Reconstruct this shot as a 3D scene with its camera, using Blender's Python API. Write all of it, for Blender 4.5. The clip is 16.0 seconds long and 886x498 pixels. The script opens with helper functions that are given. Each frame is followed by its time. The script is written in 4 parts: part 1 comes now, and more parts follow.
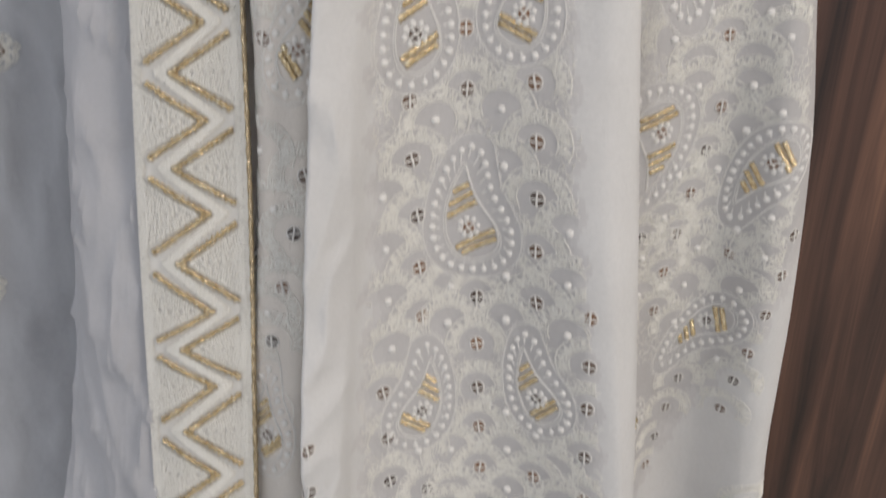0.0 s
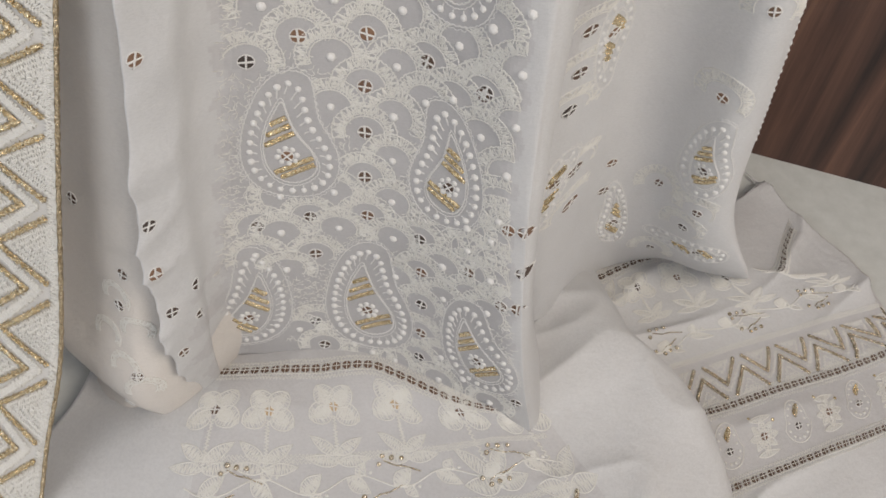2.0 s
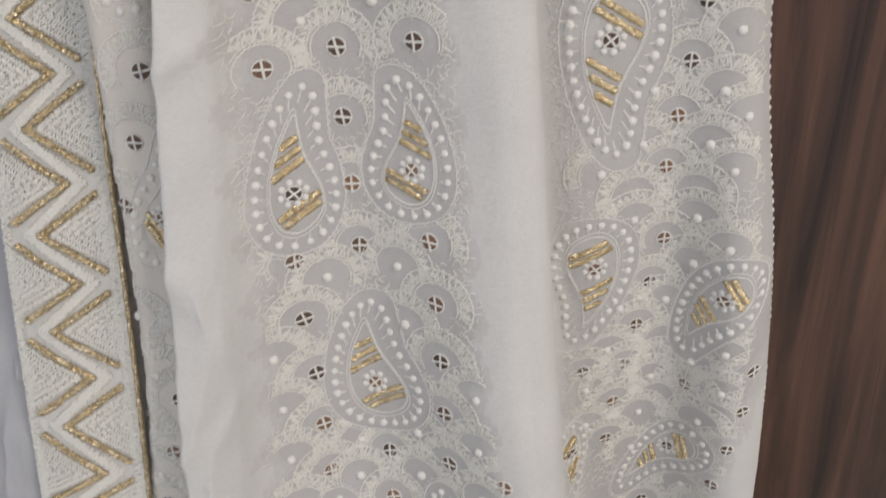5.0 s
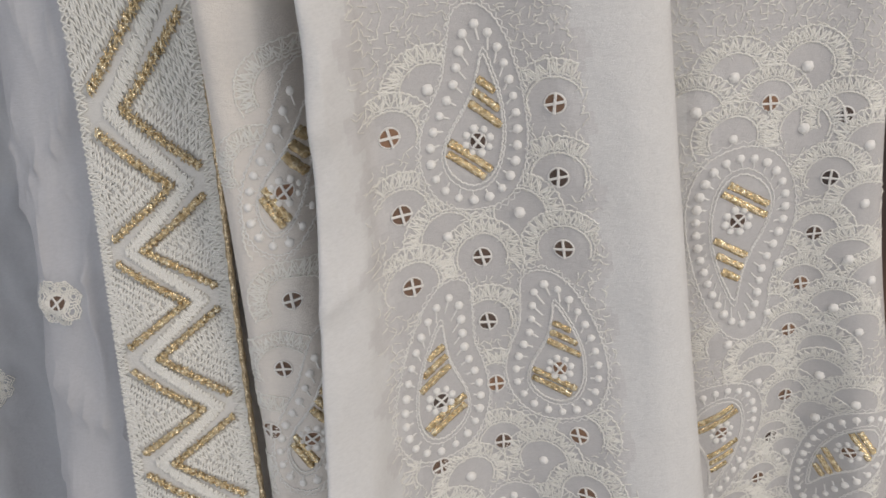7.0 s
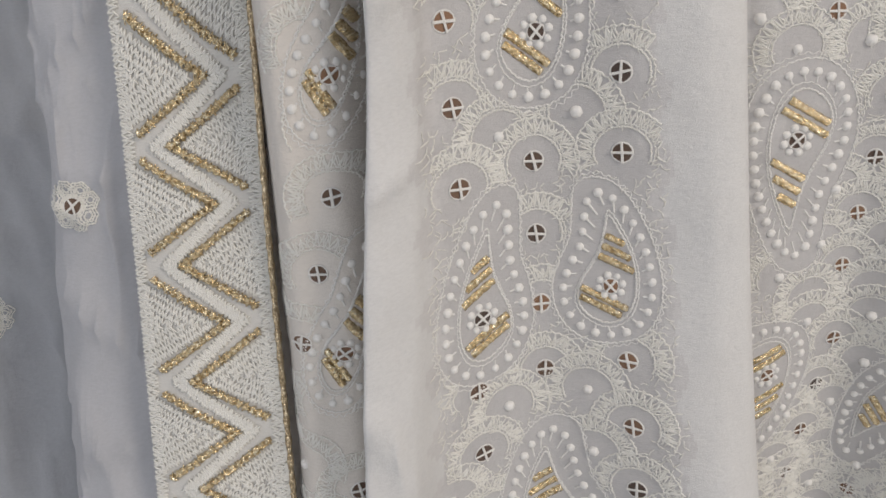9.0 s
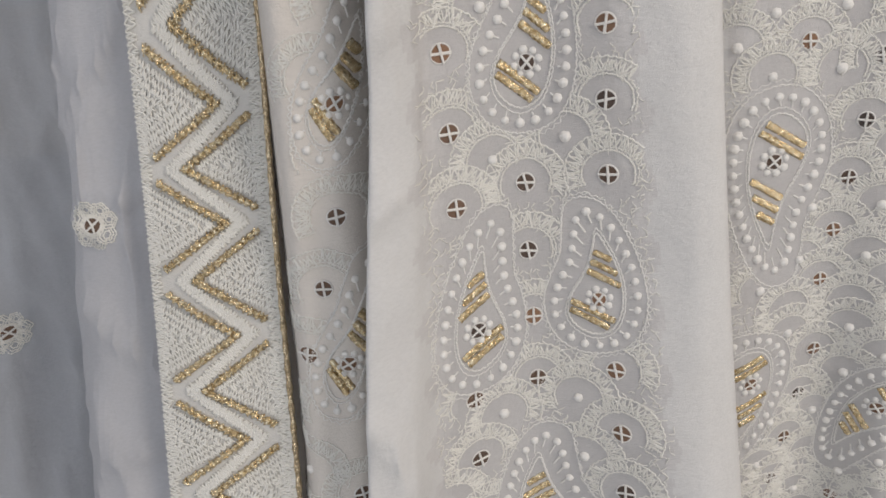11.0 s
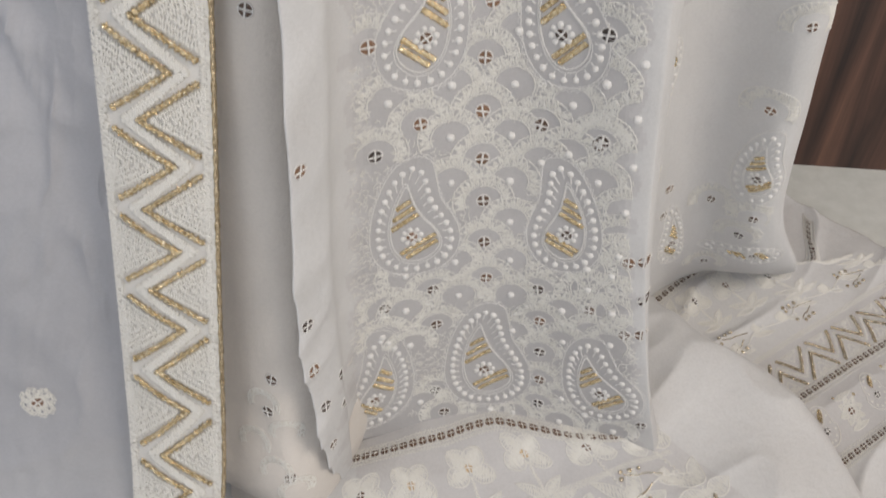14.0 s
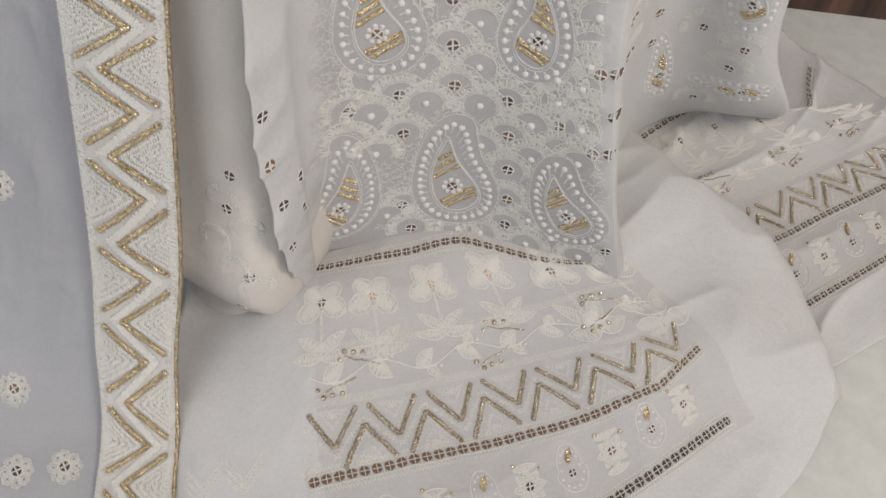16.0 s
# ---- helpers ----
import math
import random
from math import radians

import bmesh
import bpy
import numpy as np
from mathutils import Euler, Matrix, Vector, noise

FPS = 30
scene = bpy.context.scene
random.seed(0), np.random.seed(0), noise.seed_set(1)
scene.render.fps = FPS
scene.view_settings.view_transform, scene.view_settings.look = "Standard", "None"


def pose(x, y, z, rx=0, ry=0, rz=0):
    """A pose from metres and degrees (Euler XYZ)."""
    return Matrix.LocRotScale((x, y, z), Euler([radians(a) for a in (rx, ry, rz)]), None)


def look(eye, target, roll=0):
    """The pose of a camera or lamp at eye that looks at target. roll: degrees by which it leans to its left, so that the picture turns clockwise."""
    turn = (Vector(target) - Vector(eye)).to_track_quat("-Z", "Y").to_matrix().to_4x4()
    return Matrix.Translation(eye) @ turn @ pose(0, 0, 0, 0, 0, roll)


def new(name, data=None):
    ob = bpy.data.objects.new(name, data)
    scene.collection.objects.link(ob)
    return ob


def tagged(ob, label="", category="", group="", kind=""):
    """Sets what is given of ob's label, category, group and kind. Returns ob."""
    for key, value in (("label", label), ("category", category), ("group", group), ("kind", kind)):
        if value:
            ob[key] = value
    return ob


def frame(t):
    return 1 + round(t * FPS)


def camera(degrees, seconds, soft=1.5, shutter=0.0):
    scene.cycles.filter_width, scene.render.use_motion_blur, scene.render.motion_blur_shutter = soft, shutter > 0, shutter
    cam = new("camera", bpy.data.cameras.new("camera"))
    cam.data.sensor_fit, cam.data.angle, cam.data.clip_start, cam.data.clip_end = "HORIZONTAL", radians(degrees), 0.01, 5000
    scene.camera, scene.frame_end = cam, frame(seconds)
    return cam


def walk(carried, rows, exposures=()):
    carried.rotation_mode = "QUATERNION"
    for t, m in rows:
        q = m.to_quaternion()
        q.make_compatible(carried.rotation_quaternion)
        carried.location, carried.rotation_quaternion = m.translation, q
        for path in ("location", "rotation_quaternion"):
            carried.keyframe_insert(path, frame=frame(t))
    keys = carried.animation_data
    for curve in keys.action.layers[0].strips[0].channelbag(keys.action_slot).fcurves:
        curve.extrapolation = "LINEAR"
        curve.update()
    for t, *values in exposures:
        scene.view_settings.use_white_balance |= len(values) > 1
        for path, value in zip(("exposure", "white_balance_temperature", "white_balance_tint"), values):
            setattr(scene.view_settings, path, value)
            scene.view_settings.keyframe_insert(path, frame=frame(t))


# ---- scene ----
# ---------------------------------------------------------------- camera
cam = camera(54.86, 16.0, soft=1.6, shutter=0.2)
PATH = [
    (0.0, 0.0360, 0.1040, 0.6628, 60.78, 1.99, 3.56),
    (0.5, 0.0527, 0.0863, 0.5853, 52.89, -1.29, 7.93),
    (1.0, 0.0809, 0.0926, 0.5321, 48.49, -3.67, 11.95),
    (1.5, 0.1039, 0.1086, 0.4818, 44.33, -4.38, 15.45),
    (2.0, 0.1194, 0.1283, 0.4634, 41.61, -5.66, 16.81),
    (2.5, 0.1264, 0.1297, 0.4733, 42.11, -5.28, 16.83),
    (3.0, 0.1185, 0.1321, 0.5088, 44.92, -4.51, 16.15),
    (3.5, 0.0881, 0.1324, 0.5676, 49.63, -2.06, 15.45),
    (4.0, 0.0755, 0.1432, 0.6405, 51.75, 3.70, 11.64),
    (4.5, 0.0729, 0.1466, 0.6800, 54.82, 4.57, 9.96),
    (5.0, 0.1047, 0.1834, 0.7150, 57.94, 4.97, 7.59),
    (5.2, 0.1074, 0.1867, 0.7260, 59.33, 5.42, 7.28),
    (7.3, 0.0277, 0.2036, 0.7642, 62.31, 7.53, 2.08),
    (7.5, 0.0245, 0.1992, 0.7509, 62.64, 7.13, 2.22),
    (8.0, 0.0218, 0.1989, 0.7242, 63.12, 5.75, 2.27),
    (8.5, 0.0121, 0.2080, 0.7329, 63.53, 5.85, 2.04),
    (8.7, 0.0103, 0.2047, 0.7250, 63.40, 5.78, 2.01),
    (10.8, 0.0136, 0.1912, 0.7178, 64.52, 5.85, 2.28),
    (11.0, 0.0131, 0.1840, 0.7305, 64.52, 5.94, 2.05),
    (11.5, 0.0236, 0.1437, 0.7395, 63.74, 5.47, 2.14),
    (12.0, 0.0308, 0.1324, 0.6883, 61.52, 4.33, 2.22),
    (12.5, 0.0343, 0.1200, 0.6417, 57.43, 3.90, 2.39),
    (13.0, 0.0356, 0.1081, 0.5858, 55.13, 1.94, 3.91),
    (13.5, 0.0318, 0.0932, 0.5234, 51.60, 1.30, 4.98),
    (14.0, 0.0309, 0.0861, 0.4750, 46.98, -0.77, 5.29),
    (14.5, 0.0346, 0.0773, 0.4372, 41.69, -2.12, 7.03),
    (15.0, 0.0459, 0.0761, 0.4224, 38.41, -3.52, 8.99),
    (15.5, 0.0611, 0.0725, 0.4254, 37.71, -3.49, 9.22),
    (16.0, 0.0586, 0.0740, 0.4495, 37.84, -2.40, 8.34),
]
walk(cam, [(t, pose(x, y, z, rx, ry, rz)) for t, x, y, z, rx, ry, rz in PATH], exposures=[(0.0, -0.47), (0.5, -0.42), (1.0, -0.34), (2.0, -0.37), (3.0, -0.39), (4.0, -0.51), (12.5, -0.51), (13.5, -0.36), (14.0, -0.32), (16.0, -0.38)])

# ---------------------------------------------------------------- world and lights
world = bpy.data.worlds.new("room_air")
scene.world = world
world.use_nodes = True
world.node_tree.nodes["Background"].inputs["Color"].default_value = (0.93, 0.94, 1.0, 1)
world.node_tree.nodes["Background"].inputs["Strength"].default_value = 0.69


def area(name, m, sx, sy, watts, colour):
    d = bpy.data.lights.new(name, "AREA")
    d.shape, d.size, d.size_y, d.energy, d.color = "RECTANGLE", sx, sy, watts, colour
    o = new(name, d)
    o.matrix_world = m
    return o


# a shop window behind the camera to the left, and warm ceiling lamps
area("window_light", look((-0.55, -1.65, 1.25), (0.0, 0.45, 0.25)), 1.3, 1.1, 14.0, (0.925, 0.955, 1.0))
area("ceiling_lamp", look((1.15, -0.25, 1.45), (0.15, 0.47, 0.12)), 0.6, 0.6, 21.0, (1.0, 0.885, 0.765))


# ---------------------------------------------------------------- materials
def material(name):
    m = bpy.data.materials.new(name)
    m.use_nodes = True
    nt = m.node_tree
    return m, nt, nt.nodes["Principled BSDF"]


def node(nt, kind, **values):
    n = nt.nodes.new(kind)
    for k, v in values.items():
        n.inputs[k.replace("_", " ")].default_value = v
    return n


def ramp(nt, src, stops):
    r = nt.nodes.new("ShaderNodeValToRGB")
    while len(r.color_ramp.elements) < len(stops):
        r.color_ramp.elements.new(0.5)
    for e, (p, c) in zip(r.color_ramp.elements, stops):
        e.position, e.color = p, (*c, 1)
    nt.links.new(src, r.inputs[0])
    return r.outputs[0]


def bump(nt, bsdf, src, strength, distance):
    b = node(nt, "ShaderNodeBump", Strength=strength, Distance=distance)
    nt.links.new(src, b.inputs["Height"])
    nt.links.new(b.outputs[0], bsdf.inputs["Normal"])


def cloth(name, low, high, see=0.0, glow=0.25, rough=0.75, weave=2600.0, sheen=0.25):
    """Woven cloth: two-scale tone, thread relief, some light through it, and some open weave."""
    m, nt, p = material(name)
    co = nt.nodes.new("ShaderNodeTexCoord")
    big = node(nt, "ShaderNodeTexNoise", Scale=14.0, Detail=4.0, Roughness=0.6)
    nt.links.new(co.outputs["Object"], big.inputs["Vector"])
    tone = ramp(nt, big.outputs["Fac"], [(0.3, low), (0.7, high)])
    nt.links.new(tone, p.inputs["Base Color"])
    p.inputs["Roughness"].default_value = rough
    p.inputs["Sheen Weight"].default_value = sheen
    p.inputs["Specular IOR Level"].default_value = 0.25
    fine = node(nt, "ShaderNodeTexNoise", Scale=weave, Detail=2.0)
    nt.links.new(co.outputs["Object"], fine.inputs["Vector"])
    wrinkle = node(nt, "ShaderNodeTexNoise", Scale=45.0, Detail=5.0, Roughness=0.55)
    nt.links.new(co.outputs["Object"], wrinkle.inputs["Vector"])
    mix = nt.nodes.new("ShaderNodeMath")
    mix.operation = "MULTIPLY_ADD"
    mix.inputs[1].default_value = 0.12
    crepe_map = nt.nodes.new("ShaderNodeMapping")
    crepe_map.inputs["Scale"].default_value = (520.0, 520.0, 1500.0)
    nt.links.new(co.outputs["Object"], crepe_map.inputs["Vector"])
    crepe = node(nt, "ShaderNodeTexNoise", Scale=1.0, Detail=3.0, Roughness=0.7)
    nt.links.new(crepe_map.outputs[0], crepe.inputs["Vector"])
    both = nt.nodes.new("ShaderNodeMath")
    both.operation = "ADD"
    nt.links.new(fine.outputs["Fac"], both.inputs[0])
    nt.links.new(crepe.outputs["Fac"], both.inputs[1])
    nt.links.new(both.outputs[0], mix.inputs[0])
    speck = nt.nodes.new("ShaderNodeMix")
    speck.data_type, speck.blend_type = "RGBA", "MULTIPLY"
    speck.inputs[0].default_value = 1.0
    nt.links.new(tone, speck.inputs[6])
    nt.links.new(ramp(nt, crepe.outputs["Fac"], [(0.32, (0.93, 0.93, 0.93)), (0.62, (1.0, 1.0, 1.0))]), speck.inputs[7])
    tone = speck.outputs[2]
    nt.links.new(tone, p.inputs["Base Color"])
    nt.links.new(wrinkle.outputs["Fac"], mix.inputs[2])
    bump(nt, p, mix.outputs[0], 0.60, 0.0050)
    out = nt.nodes["Material Output"]
    last = p.outputs[0]
    if glow:
        tr = nt.nodes.new("ShaderNodeBsdfTranslucent")
        nt.links.new(tone, tr.inputs["Color"])
        ms = nt.nodes.new("ShaderNodeMixShader")
        ms.inputs[0].default_value = glow
        nt.links.new(last, ms.inputs[1])
        nt.links.new(tr.outputs[0], ms.inputs[2])
        last = ms.outputs[0]
    if see:
        tp = nt.nodes.new("ShaderNodeBsdfTransparent")
        ms = nt.nodes.new("ShaderNodeMixShader")
        ms.inputs[0].default_value = see
        nt.links.new(last, ms.inputs[1])
        nt.links.new(tp.outputs[0], ms.inputs[2])
        last = ms.outputs[0]
    nt.links.new(last, out.inputs["Surface"])
    return m


def thread(name, low, high, scale=1500.0, rough=0.6, glow=0.35):
    m, nt, p = material(name)
    co = nt.nodes.new("ShaderNodeTexCoord")
    n = node(nt, "ShaderNodeTexNoise", Scale=scale, Detail=3.0)
    nt.links.new(co.outputs["Object"], n.inputs["Vector"])
    tone = ramp(nt, n.outputs["Fac"], [(0.3, low), (0.7, high)])
    nt.links.new(tone, p.inputs["Base Color"])
    p.inputs["Roughness"].default_value = rough
    p.inputs["Sheen Weight"].default_value = 0.3
    tr = nt.nodes.new("ShaderNodeBsdfTranslucent")
    nt.links.new(tone, tr.inputs["Color"])
    ms = nt.nodes.new("ShaderNodeMixShader")
    ms.inputs[0].default_value = glow
    nt.links.new(p.outputs[0], ms.inputs[1])
    nt.links.new(tr.outputs[0], ms.inputs[2])
    nt.links.new(ms.outputs[0], nt.nodes["Material Output"].inputs["Surface"])
    return m


def gold(name, tones=((0.42, 0.29, 0.12), (0.74, 0.57, 0.31), (0.95, 0.84, 0.60))):
    m, nt, p = material(name)
    co = nt.nodes.new("ShaderNodeTexCoord")
    n = node(nt, "ShaderNodeTexNoise", Scale=950.0, Detail=2.0)
    nt.links.new(co.outputs["Object"], n.inputs["Vector"])
    nt.links.new(ramp(nt, n.outputs["Fac"], list(zip((0.32, 0.5, 0.68), tones))), p.inputs["Base Color"])
    p.inputs["Metallic"].default_value = 0.8
    p.inputs["Roughness"].default_value = 0.26
    bump(nt, p, n.outputs["Fac"], 0.9, 0.0009)
    return m


def walnut(name):
    m, nt, p = material(name)
    co = nt.nodes.new("ShaderNodeTexCoord")
    mp = nt.nodes.new("ShaderNodeMapping")
    mp.inputs["Scale"].default_value = (22.0, 22.0, 1.1)
    mp.inputs["Rotation"].default_value = (0.0, 0.05, 0.0)
    nt.links.new(co.outputs["Object"], mp.inputs["Vector"])
    n = node(nt, "ShaderNodeTexNoise", Scale=1.6, Detail=7.0, Roughness=0.62, Distortion=0.5)
    nt.links.new(mp.outputs[0], n.inputs["Vector"])
    nt.links.new(ramp(nt, n.outputs["Fac"], [(0.32, (0.020, 0.012, 0.010)), (0.45, (0.062, 0.031, 0.023)), (0.56, (0.115, 0.058, 0.040)), (0.70, (0.210, 0.108, 0.068))]), p.inputs["Base Color"])
    p.inputs["Roughness"].default_value = 0.42
    bump(nt, p, n.outputs["Fac"], 0.15, 0.001)
    return m


def mottled(name, low, high, scale, rough, relief=0.0003):
    m, nt, p = material(name)
    co = nt.nodes.new("ShaderNodeTexCoord")
    n = node(nt, "ShaderNodeTexNoise", Scale=scale, Detail=8.0, Roughness=0.65)
    nt.links.new(co.outputs["Object"], n.inputs["Vector"])
    nt.links.new(ramp(nt, n.outputs["Fac"], [(0.3, low), (0.7, high)]), p.inputs["Base Color"])
    p.inputs["Roughness"].default_value = rough
    bump(nt, p, n.outputs["Fac"], 0.3, relief)
    return m


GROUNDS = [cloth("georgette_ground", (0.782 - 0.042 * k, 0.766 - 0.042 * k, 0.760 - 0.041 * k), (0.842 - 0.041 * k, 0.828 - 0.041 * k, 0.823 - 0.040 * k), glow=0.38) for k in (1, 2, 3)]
IVORY = cloth("ivory_georgette", (0.790, 0.782, 0.774), (0.852, 0.846, 0.840), glow=0.36)
SHEER = cloth("sheer_white_georgette", (0.62, 0.62, 0.65), (0.70, 0.70, 0.73), see=0.28, glow=0.3, rough=0.6)
# same shawl cloth, darker and bluer: shade of the rear fold put into its colour
SHEER_SHADED = cloth("sheer_georgette_shaded", (0.50, 0.52, 0.56), (0.58, 0.60, 0.64), see=0.10, glow=0.25, rough=0.6)
LINING = cloth("cream_lining", (0.705, 0.655, 0.600), (0.765, 0.718, 0.665), glow=0.12)
BORDER = cloth("border_cloth", (0.76, 0.74, 0.70), (0.82, 0.80, 0.76), glow=0.2)
THREAD = thread("cream_thread", (0.89, 0.87, 0.815), (0.95, 0.94, 0.905))
WHITE = thread("white_thread", (0.875, 0.86, 0.83), (0.935, 0.925, 0.905))
GOLD = gold("gold_zari", ((0.36, 0.26, 0.13), (0.68, 0.54, 0.32), (0.97, 0.90, 0.71)))
BRONZE = gold("antique_bead", ((0.25, 0.19, 0.12), (0.54, 0.45, 0.32), (0.96, 0.91, 0.79)))
PIPING = gold("antique_gold_cord", ((0.22, 0.16, 0.09), (0.45, 0.35, 0.22), (0.80, 0.68, 0.48)))
HOLE = mottled("eyelet_backing", (0.075, 0.045, 0.032), (0.17, 0.105, 0.075), 90.0, 0.85)
hole_nodes = HOLE.node_tree
hole_seed = hole_nodes.nodes.new("ShaderNodeObjectInfo")
hole_nodes.links.new(ramp(hole_nodes, hole_seed.outputs["Random"], [(0.0, (0.055, 0.042, 0.038)), (0.5, (0.12, 0.075, 0.052)), (1.0, (0.24, 0.135, 0.08))]), hole_nodes.nodes["Principled BSDF"].inputs["Base Color"])
WALNUT = walnut("walnut_laminate")
STONE = mottled("pale_stone", (0.52, 0.53, 0.50), (0.62, 0.63, 0.60), 60.0, 0.38)
TAN = mottled("tan_ply", (0.50, 0.37, 0.22), (0.62, 0.48, 0.31), 30.0, 0.5)
PLASTER = mottled("plaster", (0.70, 0.69, 0.67), (0.77, 0.76, 0.74), 8.0, 0.8)


# ---------------------------------------------------------------- building helpers
def mesh_object(name, verts, faces, mat, parent=None, label="", smooth=True):
    me = bpy.data.meshes.new(name)
    me.from_pydata([tuple(map(float, v)) for v in verts], [], faces)
    me.update()
    if smooth:
        me.polygons.foreach_set("use_smooth", [True] * len(me.polygons))
    me.materials.append(mat)
    ob = new(name, me)
    if parent:
        ob.parent = parent
    if label:
        ob["label"] = label
    return ob


def box(name, lo, hi, mat, bevel=0.0):
    bm = bmesh.new()
    bmesh.ops.create_cube(bm, size=1.0)
    c = [(a + b) / 2 for a, b in zip(lo, hi)]
    for v in bm.verts:
        v.co = Vector([c[i] + v.co[i] * (hi[i] - lo[i]) for i in range(3)])
    if bevel:
        bmesh.ops.bevel(bm, geom=bm.edges[:], offset=bevel, segments=3, affect="EDGES", profile=0.6)
    me = bpy.data.meshes.new(name)
    bm.to_mesh(me)
    bm.free()
    me.materials.append(mat)
    return new(name, me)


def spline(knots, n):
    """n points at even parameter along a Catmull-Rom curve through the knots (k, ...)."""
    k = np.asarray(knots, float)
    k = np.concatenate([2 * k[:1] - k[1:2], k, 2 * k[-1:] - k[-2:-1]])
    t = np.linspace(0, len(k) - 3, n)
    i = np.clip(t.astype(int), 0, len(k) - 4)
    f = (t - i).reshape((-1,) + (1,) * (k.ndim - 1))
    a, b, c, d = k[i], k[i + 1], k[i + 2], k[i + 3]
    return 0.5 * (2 * b + (c - a) * f + (2 * a - 5 * b + 4 * c - d) * f ** 2 + (3 * b - a - 3 * c + d) * f ** 3)


class Sheet:
    """A draped sheet of cloth through sections of points, each section from its left to its right."""

    def __init__(self, sections, nu, nv, ripple=None):
        s = np.asarray(sections, float)
        rows = spline(s, nv)
        self.p = spline(rows.transpose(1, 0, 2), nu).transpose(1, 0, 2)
        if ripple:
            self.p = ripple(self.p)
        self.nv, self.nu = nv, nu
        du = np.gradient(self.p, axis=1)
        dv = np.gradient(self.p, axis=0)
        n = np.cross(du, dv)
        self.n = n / np.linalg.norm(n, axis=2, keepdims=True)

    def facing(self, way):
        """Turn the normals towards way."""
        self.n *= np.where((self.n @ np.asarray(way, float)) < 0, -1.0, 1.0)[..., None]
        return self

    def faces(self):
        out = []
        for j in range(self.nv - 1):
            for i in range(self.nu - 1):
                a = j * self.nu + i
                out.append((a, a + 1, a + self.nu + 1, a + self.nu))
        return out

    def build(self, name, mat, parent=None, label="", thick=0.0006, ground=None):
        """ground: 0 to 1, how far the cloth at (x, y, z, u, v) is the thinner embroidered ground."""
        ob = mesh_object(name, self.p.reshape(-1, 3), self.faces(), mat, parent, label)
        if ground:
            for m in GROUNDS:
                ob.data.materials.append(m)
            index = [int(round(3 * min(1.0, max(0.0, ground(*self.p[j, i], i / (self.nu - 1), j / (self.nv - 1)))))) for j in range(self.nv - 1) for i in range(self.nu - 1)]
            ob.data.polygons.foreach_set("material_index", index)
        if thick:
            mod = ob.modifiers.new("thickness", "SOLIDIFY")
            mod.thickness, mod.offset = thick, 0.0
        return ob

    def at(self, uv, h=0.0):
        """Places at (u, v) in 0..1, h metres above the cloth."""
        uv = np.atleast_2d(np.asarray(uv, float))
        x = np.clip(uv[:, 0], 0, 1) * (self.nu - 1)
        y = np.clip(uv[:, 1], 0, 1) * (self.nv - 1)
        i, j = np.minimum(x.astype(int), self.nu - 2), np.minimum(y.astype(int), self.nv - 2)
        f, g = (x - i)[:, None], (y - j)[:, None]

        def mixed(a):
            return (a[j, i] * (1 - f) + a[j, i + 1] * f) * (1 - g) + (a[j + 1, i] * (1 - f) + a[j + 1, i + 1] * f) * g
        n = mixed(self.n)
        n /= np.linalg.norm(n, axis=1, keepdims=True)
        return mixed(self.p) + n * np.reshape(h, (-1, 1)), n


# ---------------------------------------------------------------- the setting
table = tagged(box("table_top", (-1.2, -0.35, -0.04), (1.4, 0.745, 0.0), STONE, 0.004), "pale grey-green speckled stone display counter top", "counter", kind="structure")
wall_back = tagged(box("wall_back", (-1.2, 0.742, -0.9), (1.4, 0.80, 0.565), WALNUT), "dark walnut laminate panel with vertical grain", "wall panel", kind="structure")
ledge = tagged(box("trim", (-1.2, 0.725, 0.567), (1.4, 0.80, 0.66), TAN, 0.004), "tan wooden ledge on top of walnut panel", "trim", kind="structure")
wall_upper = tagged(box("wall_upper", (-1.2, 0.775, 0.661), (1.4, 0.83, 2.4), PLASTER), "plain off-white plaster wall", "wall", kind="structure")
floor = tagged(box("floor", (-2.6, -2.6, -0.98), (2.6, 0.83, -0.9), PLASTER), "plain pale floor of the shop", "floor", kind="structure")
counter_front = tagged(box("counter_body", (-1.15, -0.30, -0.9), (1.35, 0.74, -0.041), WALNUT), "dark walnut body of the display counter", "counter", kind="structure")

